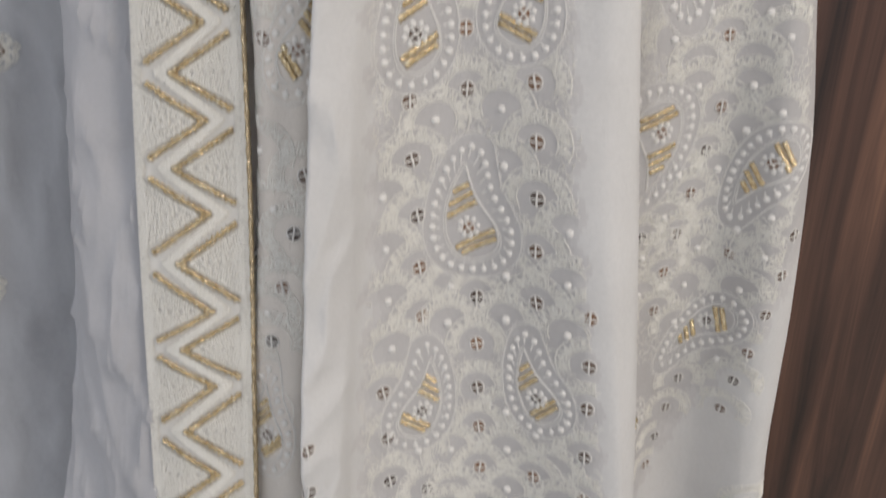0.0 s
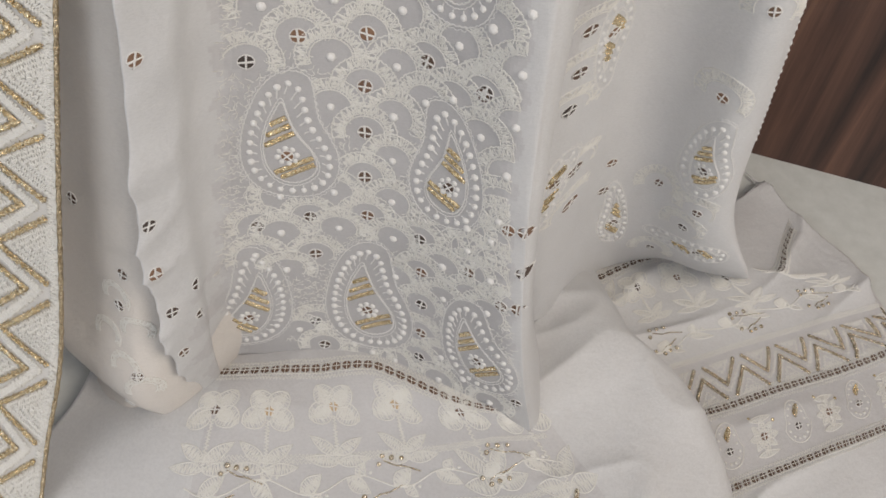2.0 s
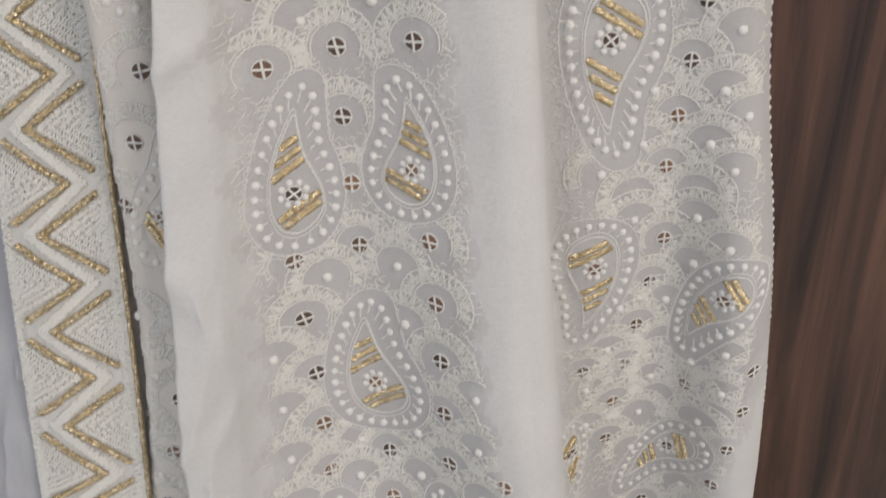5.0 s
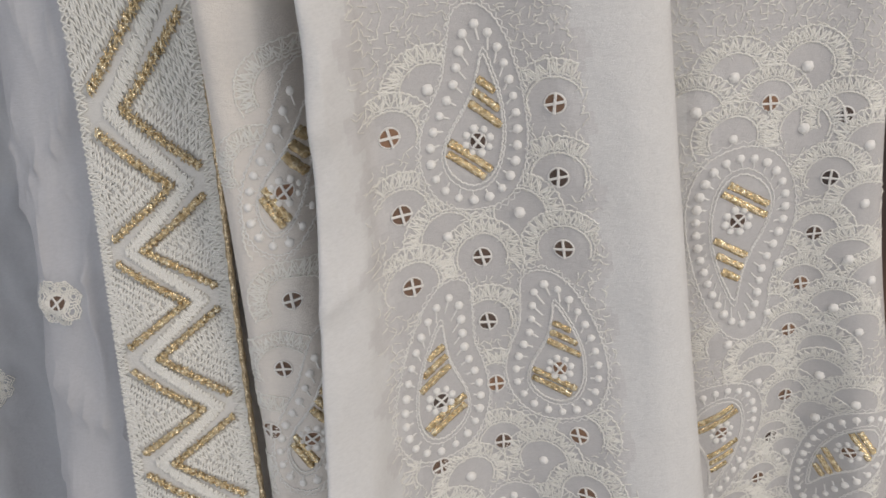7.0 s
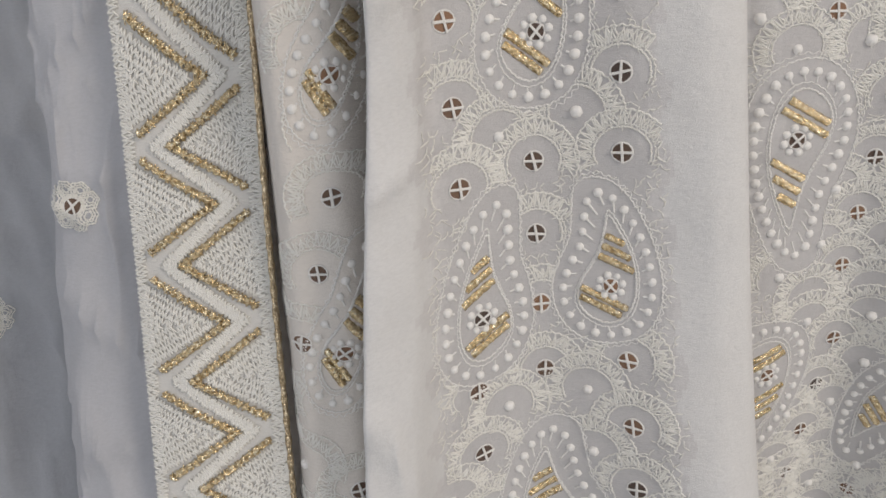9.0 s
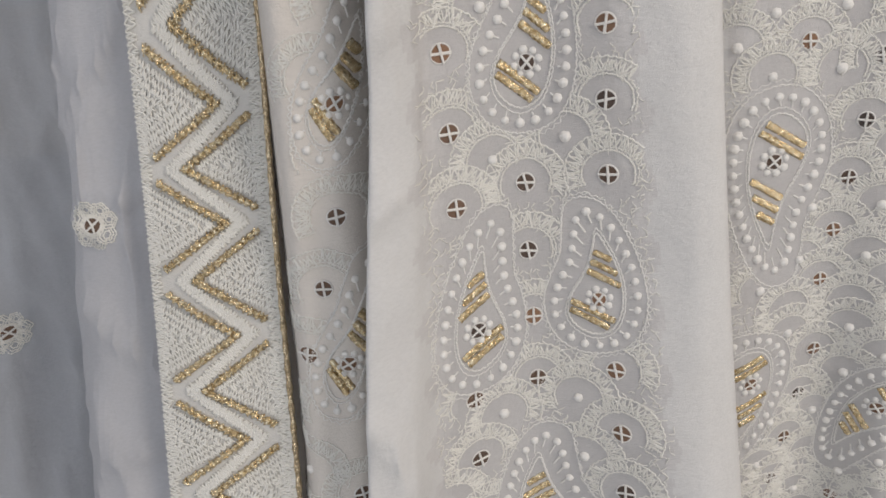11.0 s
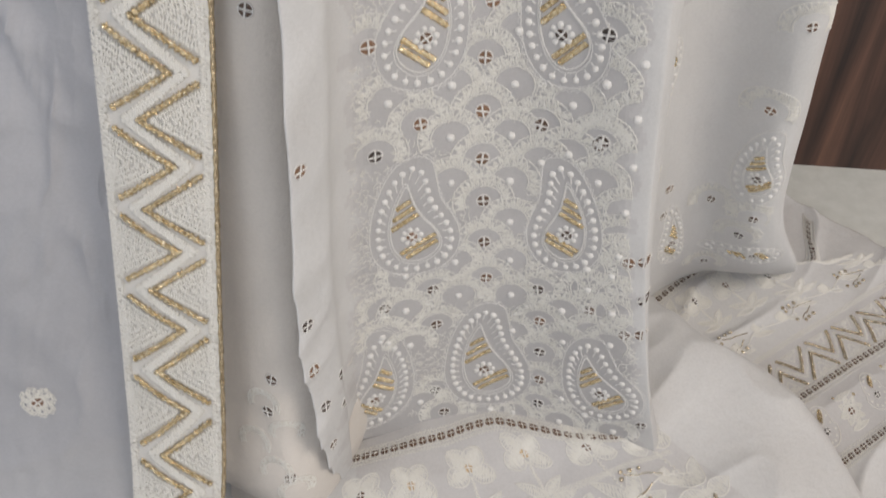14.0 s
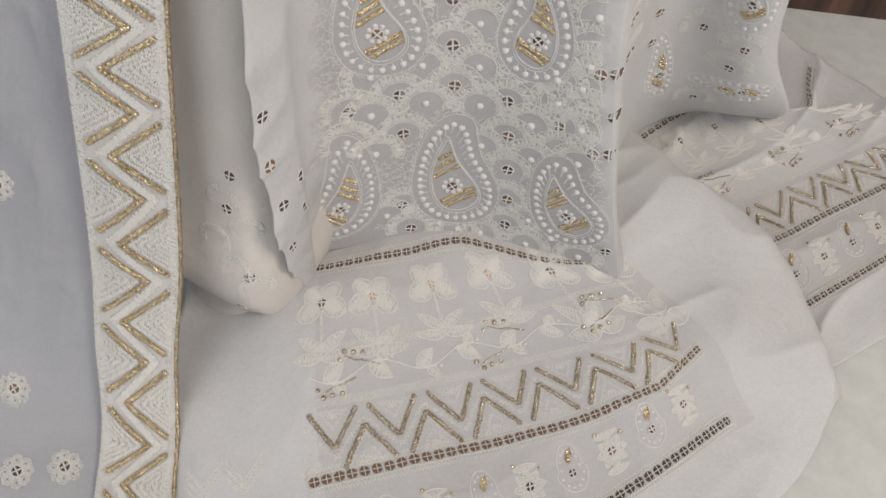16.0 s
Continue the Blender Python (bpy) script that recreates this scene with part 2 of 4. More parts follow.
# ---------------------------------------------------------------- the cloths
P_SEC = []
for z, xl, yl, xa, ya, xc, yc, xb, yb, xr, yr in (
        (0.86, -0.012, 0.470, 0.002, 0.485, 0.026, 0.492, 0.050, 0.490, 0.086, 0.500),
        (0.68, -0.024, 0.445, -0.006, 0.464, 0.023, 0.474, 0.056, 0.468, 0.089, 0.478),
        (0.58, -0.036, 0.424, -0.012, 0.446, 0.020, 0.462, 0.062, 0.456, 0.092, 0.464),
        (0.48, -0.046, 0.404, -0.020, 0.432, 0.021, 0.450, 0.070, 0.430, 0.096, 0.446),
        (0.38, -0.053, 0.380, -0.029, 0.412, 0.024, 0.432, 0.080, 0.415, 0.100, 0.434),
        (0.28, -0.0525, 0.358, -0.034, 0.396, 0.029, 0.419, 0.088, 0.405, 0.103, 0.424),
        (0.18, -0.0555, 0.344, -0.037, 0.386, 0.032, 0.406, 0.098, 0.398, 0.110, 0.414),
        (0.10, -0.050, 0.338, -0.037, 0.378, 0.033, 0.407, 0.112, 0.391, 0.122, 0.405),
        (0.035, -0.047, 0.354, -0.043, 0.380, 0.035, 0.402, 0.126, 0.392, 0.140, 0.404)):
    P_SEC.append([(xl + 0.016, yl + 0.055, z), (xl + 0.004, yl + 0.018, z), (xl, yl, z), ((xl + xa) / 2 + 0.002, (yl + ya) / 2 - 0.003, z), (xa, ya, z), (xc, yc, z), (xb, yb, z),
                  ((xb + xr) / 2 + 0.004, (yb + yr) / 2 - 0.006, z), (xr, yr, z), (xr - 0.006, yr + 0.03, z)])


def creases(amp, scale, seed, plain=None):
    """Soft unevenness; where plain(x, z) is near 1 the cloth is unstitched and shows slanting wrinkles."""
    def go(p):
        for j in range(p.shape[0]):
            for i in range(p.shape[1]):
                x, y, z = p[j, i]
                d = noise.noise(Vector((x * scale + seed, y * scale, z * scale * 0.45)))
                e = noise.noise(Vector((x * scale * 3, y * 30 + seed, z * scale * 1.6)))
                p[j, i, 1] += amp * (d + 0.3 * e)
                k = plain(x, z) if plain else 0.0
                if k > 0:
                    w = 1 - abs(noise.noise(Vector((x * 14 + z * 10, seed, z * 26 - x * 30))))
                    w2 = 1 - abs(noise.noise(Vector((x * 35 - z * 22, seed + 4, z * 48 + x * 30))))
                    p[j, i, 1] -= k * (0.0060 * w ** 4 + 0.0012 * w2 ** 5)
        return p
    return go


def hem_creases(seed, amp=0.0022):
    def go(p):
        for j in range(p.shape[0]):
            for i in range(p.shape[1]):
                x, y, z = p[j, i]
                d = noise.noise(Vector((x * 20 + seed, y * 20, 0.0)))
                w = 1 - abs(noise.noise(Vector((x * 16 - y * 9 + seed, y * 11, 3.0))))
                edge = max(0.25, 1 - 2.6 * abs(i / (p.shape[1] - 1) - 0.42))
                p[j, i, 2] = max(0.003, z + amp * d + 0.006 * w ** 6 * (1.1 - edge))
        return p
    return go


def front_plain(x, z):
    return min(1.0, max(0.0, (float(np.interp(z, (0.04, 0.2, 0.4, 0.5, 0.7), (-0.042, -0.036, -0.030, -0.019, -0.010))) - x) / 0.008))


front = Sheet(P_SEC, 260, 260, creases(0.0016, 16.0, 3.0, front_plain)).facing((0.0, -1.0, 0.3))

R_SEC = []
for z, xv, yv, x1, x2, x3, x4, y1, y2, y3, y4 in (
        (0.86, 0.084, 0.530, 0.108, 0.138, 0.160, 0.166, 0.506, 0.508, 0.506, 0.512),
        (0.62, 0.088, 0.508, 0.108, 0.140, 0.163, 0.172, 0.497, 0.502, 0.500, 0.508),
        (0.50, 0.093, 0.500, 0.110, 0.144, 0.170, 0.184, 0.493, 0.504, 0.492, 0.502),
        (0.40, 0.098, 0.496, 0.116, 0.146, 0.172, 0.189, 0.499, 0.507, 0.491, 0.500),
        (0.30, 0.103, 0.490, 0.122, 0.150, 0.178, 0.192, 0.506, 0.513, 0.497, 0.502),
        (0.20, 0.110, 0.484, 0.130, 0.158, 0.186, 0.201, 0.512, 0.522, 0.502, 0.508),
        (0.12, 0.118, 0.478, 0.137, 0.168, 0.195, 0.213, 0.516, 0.529, 0.513, 0.518),
        (0.06, 0.126, 0.480, 0.143, 0.178, 0.215, 0.244, 0.524, 0.540, 0.533, 0.538),
        (0.015, 0.132, 0.490, 0.150, 0.190, 0.228, 0.256, 0.540, 0.572, 0.575, 0.578)):
    tuck = float(np.interp(z, (0.05, 0.14), (1.0, 0.0)))
    R_SEC.append([(xv - 0.012, yv - 0.026, z), (xv, yv - 0.010, z), (x1, y1, z), (x2, y2, z), (x3, y3, z), (x4, y4, z), (x4 + 0.004 - 0.014 * tuck, y4 + 0.02 - 0.010 * tuck, z), (x4 - 0.012 - 0.020 * tuck, y4 + 0.05 - 0.034 * tuck, z)])
right = Sheet(R_SEC, 190, 220, creases(0.0016, 18.0, 9.0)).facing((0.0, -1.0, 0.3))

C_SEC = []
for z, x, y in ((0.86, -0.040, 0.480), (0.60, -0.052, 0.444), (0.47, -0.060, 0.420), (0.38, -0.068, 0.408), (0.28, -0.078, 0.394), (0.18, -0.084, 0.374), (0.10, -0.084, 0.352), (0.055, -0.076, 0.332), (0.02, -0.066, 0.338)):
    k = float(np.interp(z, (0.38, 0.50), (1.0, 0.0)))
    flat = float(np.interp(z, (0.03, 0.06, 0.30, 0.46), (0.0, 1.0, 1.0, 0.0)))
    fore = float(np.interp(z, (0.06, 0.14, 0.40), (0.004, 0.012, 0.012)))
    hung = [(x - 0.028 - 0.008 * k, y + 0.055 - 0.015 * k, z), (x - 0.017 - 0.010 * k, y + 0.022 - 0.008 * k, z), (x - 0.010 - 0.004 * k, y + 0.002, z), (x, y, z), (x + 0.012, y + 0.004, z), (x + 0.022, y + 0.03, z), (x + 0.028, y + 0.07, z)]
    spread = [(-0.150, y + 0.020 - fore, z), (-0.126, y + 0.012 - fore, z), (-0.105, y + 0.006 - fore, z), (-0.084, y - 0.002 - fore, z), (-0.066, y - 0.004 - fore, z), (-0.048, y + 0.016 - fore, z), (-0.032, y + 0.05, z)]
    C_SEC.append([tuple(a + (b - a) * flat for a, b in zip(p, q)) for p, q in zip(hung, spread)])
inner = Sheet(C_SEC, 60, 180, creases(0.001, 22.0, 5.0)).facing((0.0, -1.0, 0.3))

D_SEC = [[(-0.114, y + 0.006, z), (-0.098, y - 0.004, z), (-0.075, y - 0.007, z), (-0.050, y + 0.022 + 0.02 * (z < 0.15), z), (0.0, y + 0.085, z), (0.07, y + 0.095, z)]
         for z, y in ((0.86, 0.540), (0.62, 0.481), (0.50, 0.446), (0.40, 0.420), (0.30, 0.400), (0.20, 0.382), (0.10, 0.366), (0.04, 0.352), (0.01, 0.335))]
backing = Sheet(D_SEC, 60, 60).facing((0.0, -1.0, 0.3))

A_SEC = [
    [(-0.13, 0.40, 0.020), (-0.05, 0.41, 0.030), (0.03, 0.43, 0.040), (0.115, 0.45, 0.045), (0.130, 0.525, 0.036), (0.146, 0.560, 0.010)],
    [(-0.12, 0.34, 0.016), (-0.046, 0.372, 0.030), (0.030, 0.396, 0.044), (0.120, 0.400, 0.042), (0.172, 0.470, 0.046), (0.194, 0.490, 0.010)],
    [(-0.125, 0.30, 0.010), (-0.042, 0.335, 0.034), (0.045, 0.365, 0.030), (0.132, 0.392, 0.034), (0.206, 0.450, 0.044), (0.227, 0.463, 0.009)],
    [(-0.13, 0.26, 0.006), (-0.034, 0.292, 0.020), (0.066, 0.332, 0.018), (0.156, 0.372, 0.033), (0.230, 0.420, 0.036), (0.250, 0.432, 0.009)],
    [(-0.13, 0.20, 0.004), (-0.022, 0.248, 0.006), (0.090, 0.296, 0.010), (0.180, 0.348, 0.035), (0.246, 0.388, 0.030), (0.264, 0.396, 0.009)],
    [(-0.13, 0.15, 0.004), (0.000, 0.200, 0.004), (0.110, 0.250, 0.008), (0.202, 0.320, 0.016), (0.258, 0.354, 0.020), (0.272, 0.360, 0.008)],
    [(-0.13, 0.10, 0.003), (0.020, 0.150, 0.003), (0.140, 0.205, 0.004), (0.235, 0.282, 0.005), (0.268, 0.340, 0.009), (0.276, 0.348, 0.006)]]
B_SEC = [
    [(0.12, 0.56, 0.006), (0.18, 0.62, 0.006), (0.24, 0.66, 0.006), (0.27, 0.70, 0.006), (0.285, 0.712, 0.004)],
    [(0.13, 0.525, 0.009), (0.187, 0.578, 0.010), (0.235, 0.602, 0.012), (0.277, 0.604, 0.010), (0.306, 0.662, 0.006)],
    [(0.17, 0.490, 0.006), (0.220, 0.535, 0.008), (0.270, 0.576, 0.010), (0.325, 0.612, 0.010), (0.350, 0.645, 0.006)],
    [(0.20, 0.475, 0.006), (0.258, 0.524, 0.006), (0.310, 0.566, 0.006), (0.362, 0.606, 0.006), (0.400, 0.640, 0.005)],
    [(0.215, 0.437, 0.005), (0.280, 0.492, 0.005), (0.345, 0.545, 0.005), (0.410, 0.600, 0.005), (0.460, 0.640, 0.004)],
    [(0.235, 0.390, 0.005), (0.300, 0.444, 0.005), (0.360, 0.497, 0.004), (0.420, 0.550, 0.004), (0.480, 0.600, 0.004)],
    [(0.255, 0.355, 0.004), (0.313, 0.401, 0.004), (0.375, 0.450, 0.004), (0.440, 0.500, 0.004), (0.510, 0.560, 0.004)]]
front_hem = Sheet(A_SEC, 170, 140, hem_creases(2.0)).facing((0.0, -0.3, 1.0))


def trimmed_hem(p):
    p = hem_creases(8.0, 0.0014)(p)
    y = p[..., 1] + 0.003 * np.sin(p[..., 0] * 90)
    edge = np.interp(y, (0.40, 0.45, 0.50, 0.54, 0.575, 0.60, 0.635, 0.666, 0.70, 0.72), (0.462, 0.440, 0.415, 0.392, 0.372, 0.358, 0.337, 0.303, 0.265, 0.245))
    over = p[..., 0] > edge
    p[..., 0] = np.where(over, edge + 0.02 * (p[..., 0] - edge), p[..., 0])
    p[..., 2] = np.where(over, np.maximum(0.0015, 0.004 - 0.05 * (p[..., 0] - edge)), p[..., 2])
    return p


right_hem = Sheet(B_SEC, 220, 160, trimmed_hem).facing((0.0, -0.3, 1.0))

Z_SEC = []
for xl, xr, y, z in ((-0.106, -0.060, 0.525, 0.86), (-0.114, -0.067, 0.485, 0.69), (-0.118, -0.071, 0.459, 0.60), (-0.124, -0.074, 0.430, 0.50), (-0.128, -0.079, 0.401, 0.40), (-0.132, -0.084, 0.372, 0.30),
                     (-0.137, -0.090, 0.343, 0.20), (-0.143, -0.096, 0.314, 0.10), (-0.144, -0.100, 0.288, 0.05), (-0.138, -0.096, 0.258, 0.016), (-0.128, -0.086, 0.215, 0.008), (-0.110, -0.066, 0.140, 0.007)):
    Z_SEC.append([(xl, y, z), ((2 * xl + xr) / 3, y - 0.002, z), ((xl + 2 * xr) / 3, y - 0.001, z), (xr, y + 0.001, z)])
border = Sheet(Z_SEC, 30, 260).facing((0.0, -1.0, 0.3))


def sheer_folds(p):
    for j in range(p.shape[0]):
        for i in range(p.shape[1]):
            x, y, z = p[j, i]
            k = min(1.0, max(0.0, (z - 0.02) / 0.25))
            a = noise.noise(Vector((x * 22 + z * 2.5, 1.0, z * 1.5)))
            b = 1 - abs(noise.noise(Vector((x * 40 + z * 6, 7.0, z * 14))))
            c = 1 - abs(noise.noise(Vector((x * 18 + z * 20, 3.0, z * 30 - x * 22))))
            d = 1 - abs(noise.noise(Vector((x * 45 - z * 9, 5.0, z * 9))))
            p[j, i, 1] += k * (0.011 * a - 0.0040 * b ** 5 - 0.0050 * c ** 10 - 0.0008 * d ** 6)
            p[j, i, 2] += (1 - k) * 0.004 * abs(a)
    return p


S_SEC = []
for xl, xr, y, z in ((-0.142, -0.104, 0.535, 0.86), (-0.149, -0.112, 0.492, 0.69), (-0.154, -0.116, 0.468, 0.60), (-0.162, -0.122, 0.438, 0.50), (-0.175, -0.126, 0.408, 0.40), (-0.200, -0.130, 0.378, 0.30),
                     (-0.260, -0.135, 0.350, 0.20), (-0.380, -0.141, 0.320, 0.10), (-0.440, -0.142, 0.290, 0.045), (-0.460, -0.136, 0.258, 0.012), (-0.460, -0.126, 0.200, 0.005), (-0.460, -0.108, 0.120, 0.004)):
    S_SEC.append([(xl, y + 0.012, z), (0.7 * xl + 0.3 * xr, y + 0.004, z), (0.3 * xl + 0.7 * xr, y + 0.004, z), (xr, y + 0.003, z)])
sheer = Sheet(S_SEC, 110, 200, sheer_folds).facing((0.0, -1.0, 0.3))
S2_SEC = [[(x, y + 0.02 * math.sin(x * 34 + 1.5), z) for x in np.linspace(-0.50, -0.125, 9)] for y, z in ((0.575, 0.86), (0.545, 0.69), (0.520, 0.56), (0.480, 0.40), (0.430, 0.22), (0.390, 0.08), (0.370, 0.012))]
sheer_back = Sheet(S2_SEC, 130, 120, sheer_folds).facing((0.0, -1.0, 0.3))


def thing(name, place, label, category, group=""):
    e = new(name)
    e.location = place
    e.empty_display_size = 0.05
    bpy.context.view_layer.update()
    return tagged(e, label, category, group)


kurta = thing("embroidered_cloth", (0, 0, 0), "ivory georgette cloth with cream and gold embroidery, hanging in pleats", "dress fabric")
dupatta = thing("sheer_shawl", (0, 0, 0), "sheer white shawl with gold zigzag border hanging beside the dress cloth", "shawl")


def wavy(x, z, k):
    return 0.0022 * math.sin(z * 260 + k) + 0.002 * noise.noise(Vector((x * 90, z * 90, k)))


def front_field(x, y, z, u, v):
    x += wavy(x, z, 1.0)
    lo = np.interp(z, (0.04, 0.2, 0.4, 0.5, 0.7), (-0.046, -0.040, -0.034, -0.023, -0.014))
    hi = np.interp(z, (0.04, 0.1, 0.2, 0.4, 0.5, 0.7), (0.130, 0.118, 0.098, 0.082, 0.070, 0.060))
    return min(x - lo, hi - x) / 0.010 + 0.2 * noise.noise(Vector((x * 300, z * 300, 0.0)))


def side_field(x, y, z, u, v):
    x += wavy(x, z, 2.0)
    return min(x - 0.096, np.interp(z, (0.22, 0.3, 0.4, 0.5), (0.10, 0.138, 0.180, 0.210)) - x) / 0.016 + 0.2 * noise.noise(Vector((x * 300, z * 300, 1.0)))


def hem_field(x, y, z, u, v):
    return 0.2 * min(1.0, min(u - 0.198, 0.640 - u) / 0.012) if 0.10 < v < 0.87 else 0.0


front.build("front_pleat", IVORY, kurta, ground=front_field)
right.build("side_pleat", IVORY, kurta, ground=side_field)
inner.build("inner_pleat", LINING, kurta)
backing.build("back_fold", LINING, kurta)
front_hem.build("front_hem", IVORY, kurta, ground=hem_field)
right_hem.build("side_hem", IVORY, kurta, ground=lambda x, y, z, u, v: 0.2 if u > 0.03 and 0.50 < v < 0.84 else 0.0)
border.build("border_band", BORDER, dupatta, "cream border band packed with stitching", thick=0.0012)
sheer.build("sheer_fold", SHEER, dupatta, thick=0.0)
# rear fold wears the darkened copy of the white shawl cloth, shade included
sheer_back.build("sheer_back_fold", SHEER_SHADED, dupatta, thick=0.0)

# ---------------------------------------------------------------- stitches
rng = random.Random(11)


class Batch:
    """Threads, knots and discs gathered into one mesh."""

    def __init__(self):
        self.v, self.loops, self.sizes, self.n = [], [], [], 0

    def add(self, verts, faces):
        """faces: an array with one face of equal size a row."""
        faces = np.asarray(faces)
        self.v.append(verts)
        self.loops.append((faces + self.n).ravel())
        self.sizes.append(np.full(len(faces), faces.shape[1]))
        self.n += len(verts)

    def build(self, name, mat, parent=None, label=""):
        v, loops, sizes = np.concatenate(self.v), np.concatenate(self.loops), np.concatenate(self.sizes)
        me = bpy.data.meshes.new(name)
        me.vertices.add(len(v))
        me.vertices.foreach_set("co", v.astype(np.float32).ravel())
        me.loops.add(len(loops))
        me.loops.foreach_set("vertex_index", loops.astype(np.int32))
        me.polygons.add(len(sizes))
        me.polygons.foreach_set("loop_start", np.concatenate([[0], np.cumsum(sizes)[:-1]]).astype(np.int32))
        me.polygons.foreach_set("use_smooth", np.ones(len(sizes), dtype=bool))
        me.update(calc_edges=True)
        me.materials.append(mat)
        ob = new(name, me)
        if parent:
            ob.parent = parent
        if label:
            ob["label"] = label
        return ob


def on_front(sheet):
    """Places on a hanging sheet by x and height z."""
    zs = sheet.p[:, sheet.nu // 2, 2]
    xs = np.linspace(sheet.p[..., 0].min(), sheet.p[..., 0].max(), 500)
    table_u = []
    for row in sheet.p:
        m = sheet.nu // 2
        lo = int(np.argmin(row[:m + 1, 0]))
        hi = m + int(np.argmax(row[m:, 0]))
        table_u.append(np.interp(xs, np.maximum.accumulate(row[lo:hi + 1, 0]), np.arange(lo, hi + 1)) / (sheet.nu - 1))
    table_u = np.array(table_u)

    def place(pts, h=0.0):
        pts = np.atleast_2d(np.asarray(pts, float))
        v = np.interp(-pts[:, 1], -zs, np.arange(sheet.nv)) / (sheet.nv - 1)
        j = np.clip((v * (sheet.nv - 1)).astype(int), 0, sheet.nv - 2)
        g = v * (sheet.nv - 1) - j
        i = np.clip((pts[:, 0] - xs[0]) / (xs[1] - xs[0]), 0, len(xs) - 1.001)
        k = i.astype(int)
        f = i - k
        u = (table_u[j, k] * (1 - f) + table_u[j, k + 1] * f) * (1 - g) + (table_u[j + 1, k] * (1 - f) + table_u[j + 1, k + 1] * f) * g
        return sheet.at(np.stack([u, v], 1), h)
    return place


def on_patch(sheet, u0, v0):
    """Places near (u0, v0) of a sheet by metres across (x) and up the cloth (y)."""
    e = 0.01
    a, _ = sheet.at([(u0 - e, v0), (u0 + e, v0), (u0, v0 - e), (u0, v0 + e)])
    su, sv = np.linalg.norm(a[1] - a[0]) / (2 * e), np.linalg.norm(a[3] - a[2]) / (2 * e)

    def place(pts, h=0.0):
        pts = np.atleast_2d(np.asarray(pts, float))
        return sheet.at(np.stack([u0 + pts[:, 0] / su, v0 - pts[:, 1] / sv], 1), h)
    return place


def near_patch(sheet, c):
    """The patch of a hanging sheet round the place seen at (x, z)."""
    d = (sheet.p[..., 0] - c[0]) ** 2 + (sheet.p[..., 2] - c[1]) ** 2 + (sheet.p[..., 1] - sheet.p[..., 1].min()) ** 2 * 0.01
    j, i = np.unravel_index(int(np.argmin(d)), d.shape)
    return on_patch(sheet, i / (sheet.nu - 1), j / (sheet.nv - 1))


RING = {n: np.array([(math.cos(2 * math.pi * k / n), math.sin(2 * math.pi * k / n)) for k in range(n)]) for n in (3, 4, 5, 6, 8)}
SHAPES = {}


def tube_faces(count, sides):
    key = (count, sides)
    if key not in SHAPES:
        s = np.arange(sides)
        q = (s + 1) % sides
        one = np.stack([s, q, q + sides, s + sides], 1)
        SHAPES[key] = (one[None] + np.arange(count - 1)[:, None, None] * sides).reshape(-1, 4)
    return SHAPES[key]


def tube(batch, place, pts, r, h=None, sides=4, closed=False):
    pts = np.asarray(pts, float)
    if closed:
        pts = np.concatenate([pts, pts[:1]])
    if len(pts) < 2:
        return
    r = np.broadcast_to(np.asarray(r, float), (len(pts),))
    c, n = place(pts, (r * 0.6) if h is None else h)
    t = np.gradient(c, axis=0)
    b = np.cross(n, t)
    b /= np.linalg.norm(b, axis=1, keepdims=True) + 1e-12
    ring = RING[sides]
    out = c[:, None] + r[:, None, None] * (ring[None, :, :1] * b[:, None] + ring[None, :, 1:] * n[:, None])
    batch.add(out.reshape(-1, 3), tube_faces(len(pts), sides))


def strokes(batch, place, pts, r, h=None, sides=4):
    """A thread that turns sharply from stitch to stitch: each stitch a short tube, raised in its middle."""
    pts = np.asarray(pts, float)
    if len(pts) < 2:
        return
    mids = (pts[1:] + pts[:-1]) / 2
    base = r * 0.6 if h is None else h
    ends, n = place(pts, base * 0.6)
    top, nm = place(mids, base + r * 0.5)
    c = np.stack([ends[:-1], top, ends[1:]], 1)
    t = ends[1:] - ends[:-1]
    b = np.cross(nm, t)
    b /= np.linalg.norm(b, axis=1, keepdims=True) + 1e-12
    ring = RING[sides]
    off = r * (ring[None, :, :1] * b[:, None] + ring[None, :, 1:] * nm[:, None])
    v = c[:, :, None] + off[:, None] * np.array([0.7, 1.05, 0.7])[None, :, None, None]
    f = tube_faces(3, sides)
    faces = (f[None] + (np.arange(len(t)) * 3 * sides)[:, None, None]).reshape(-1, 4)
    batch.add(v.reshape(-1, 3), faces)


KNOT_R, KNOT_UP = np.array([1.0, 1.04, 0.72]), np.array([0.0, 0.45, 0.85])
knot_rng = np.random.RandomState(5)


def knot_faces(seg):
    s = np.arange(seg)
    q = (s + 1) % seg
    quads = np.concatenate([np.stack([s, q, q + seg, s + seg], 1) + k * seg for k in (0, 1)])
    tips = np.stack([s + 2 * seg, q + 2 * seg, np.full(seg, 3 * seg)], 1)
    return quads, tips


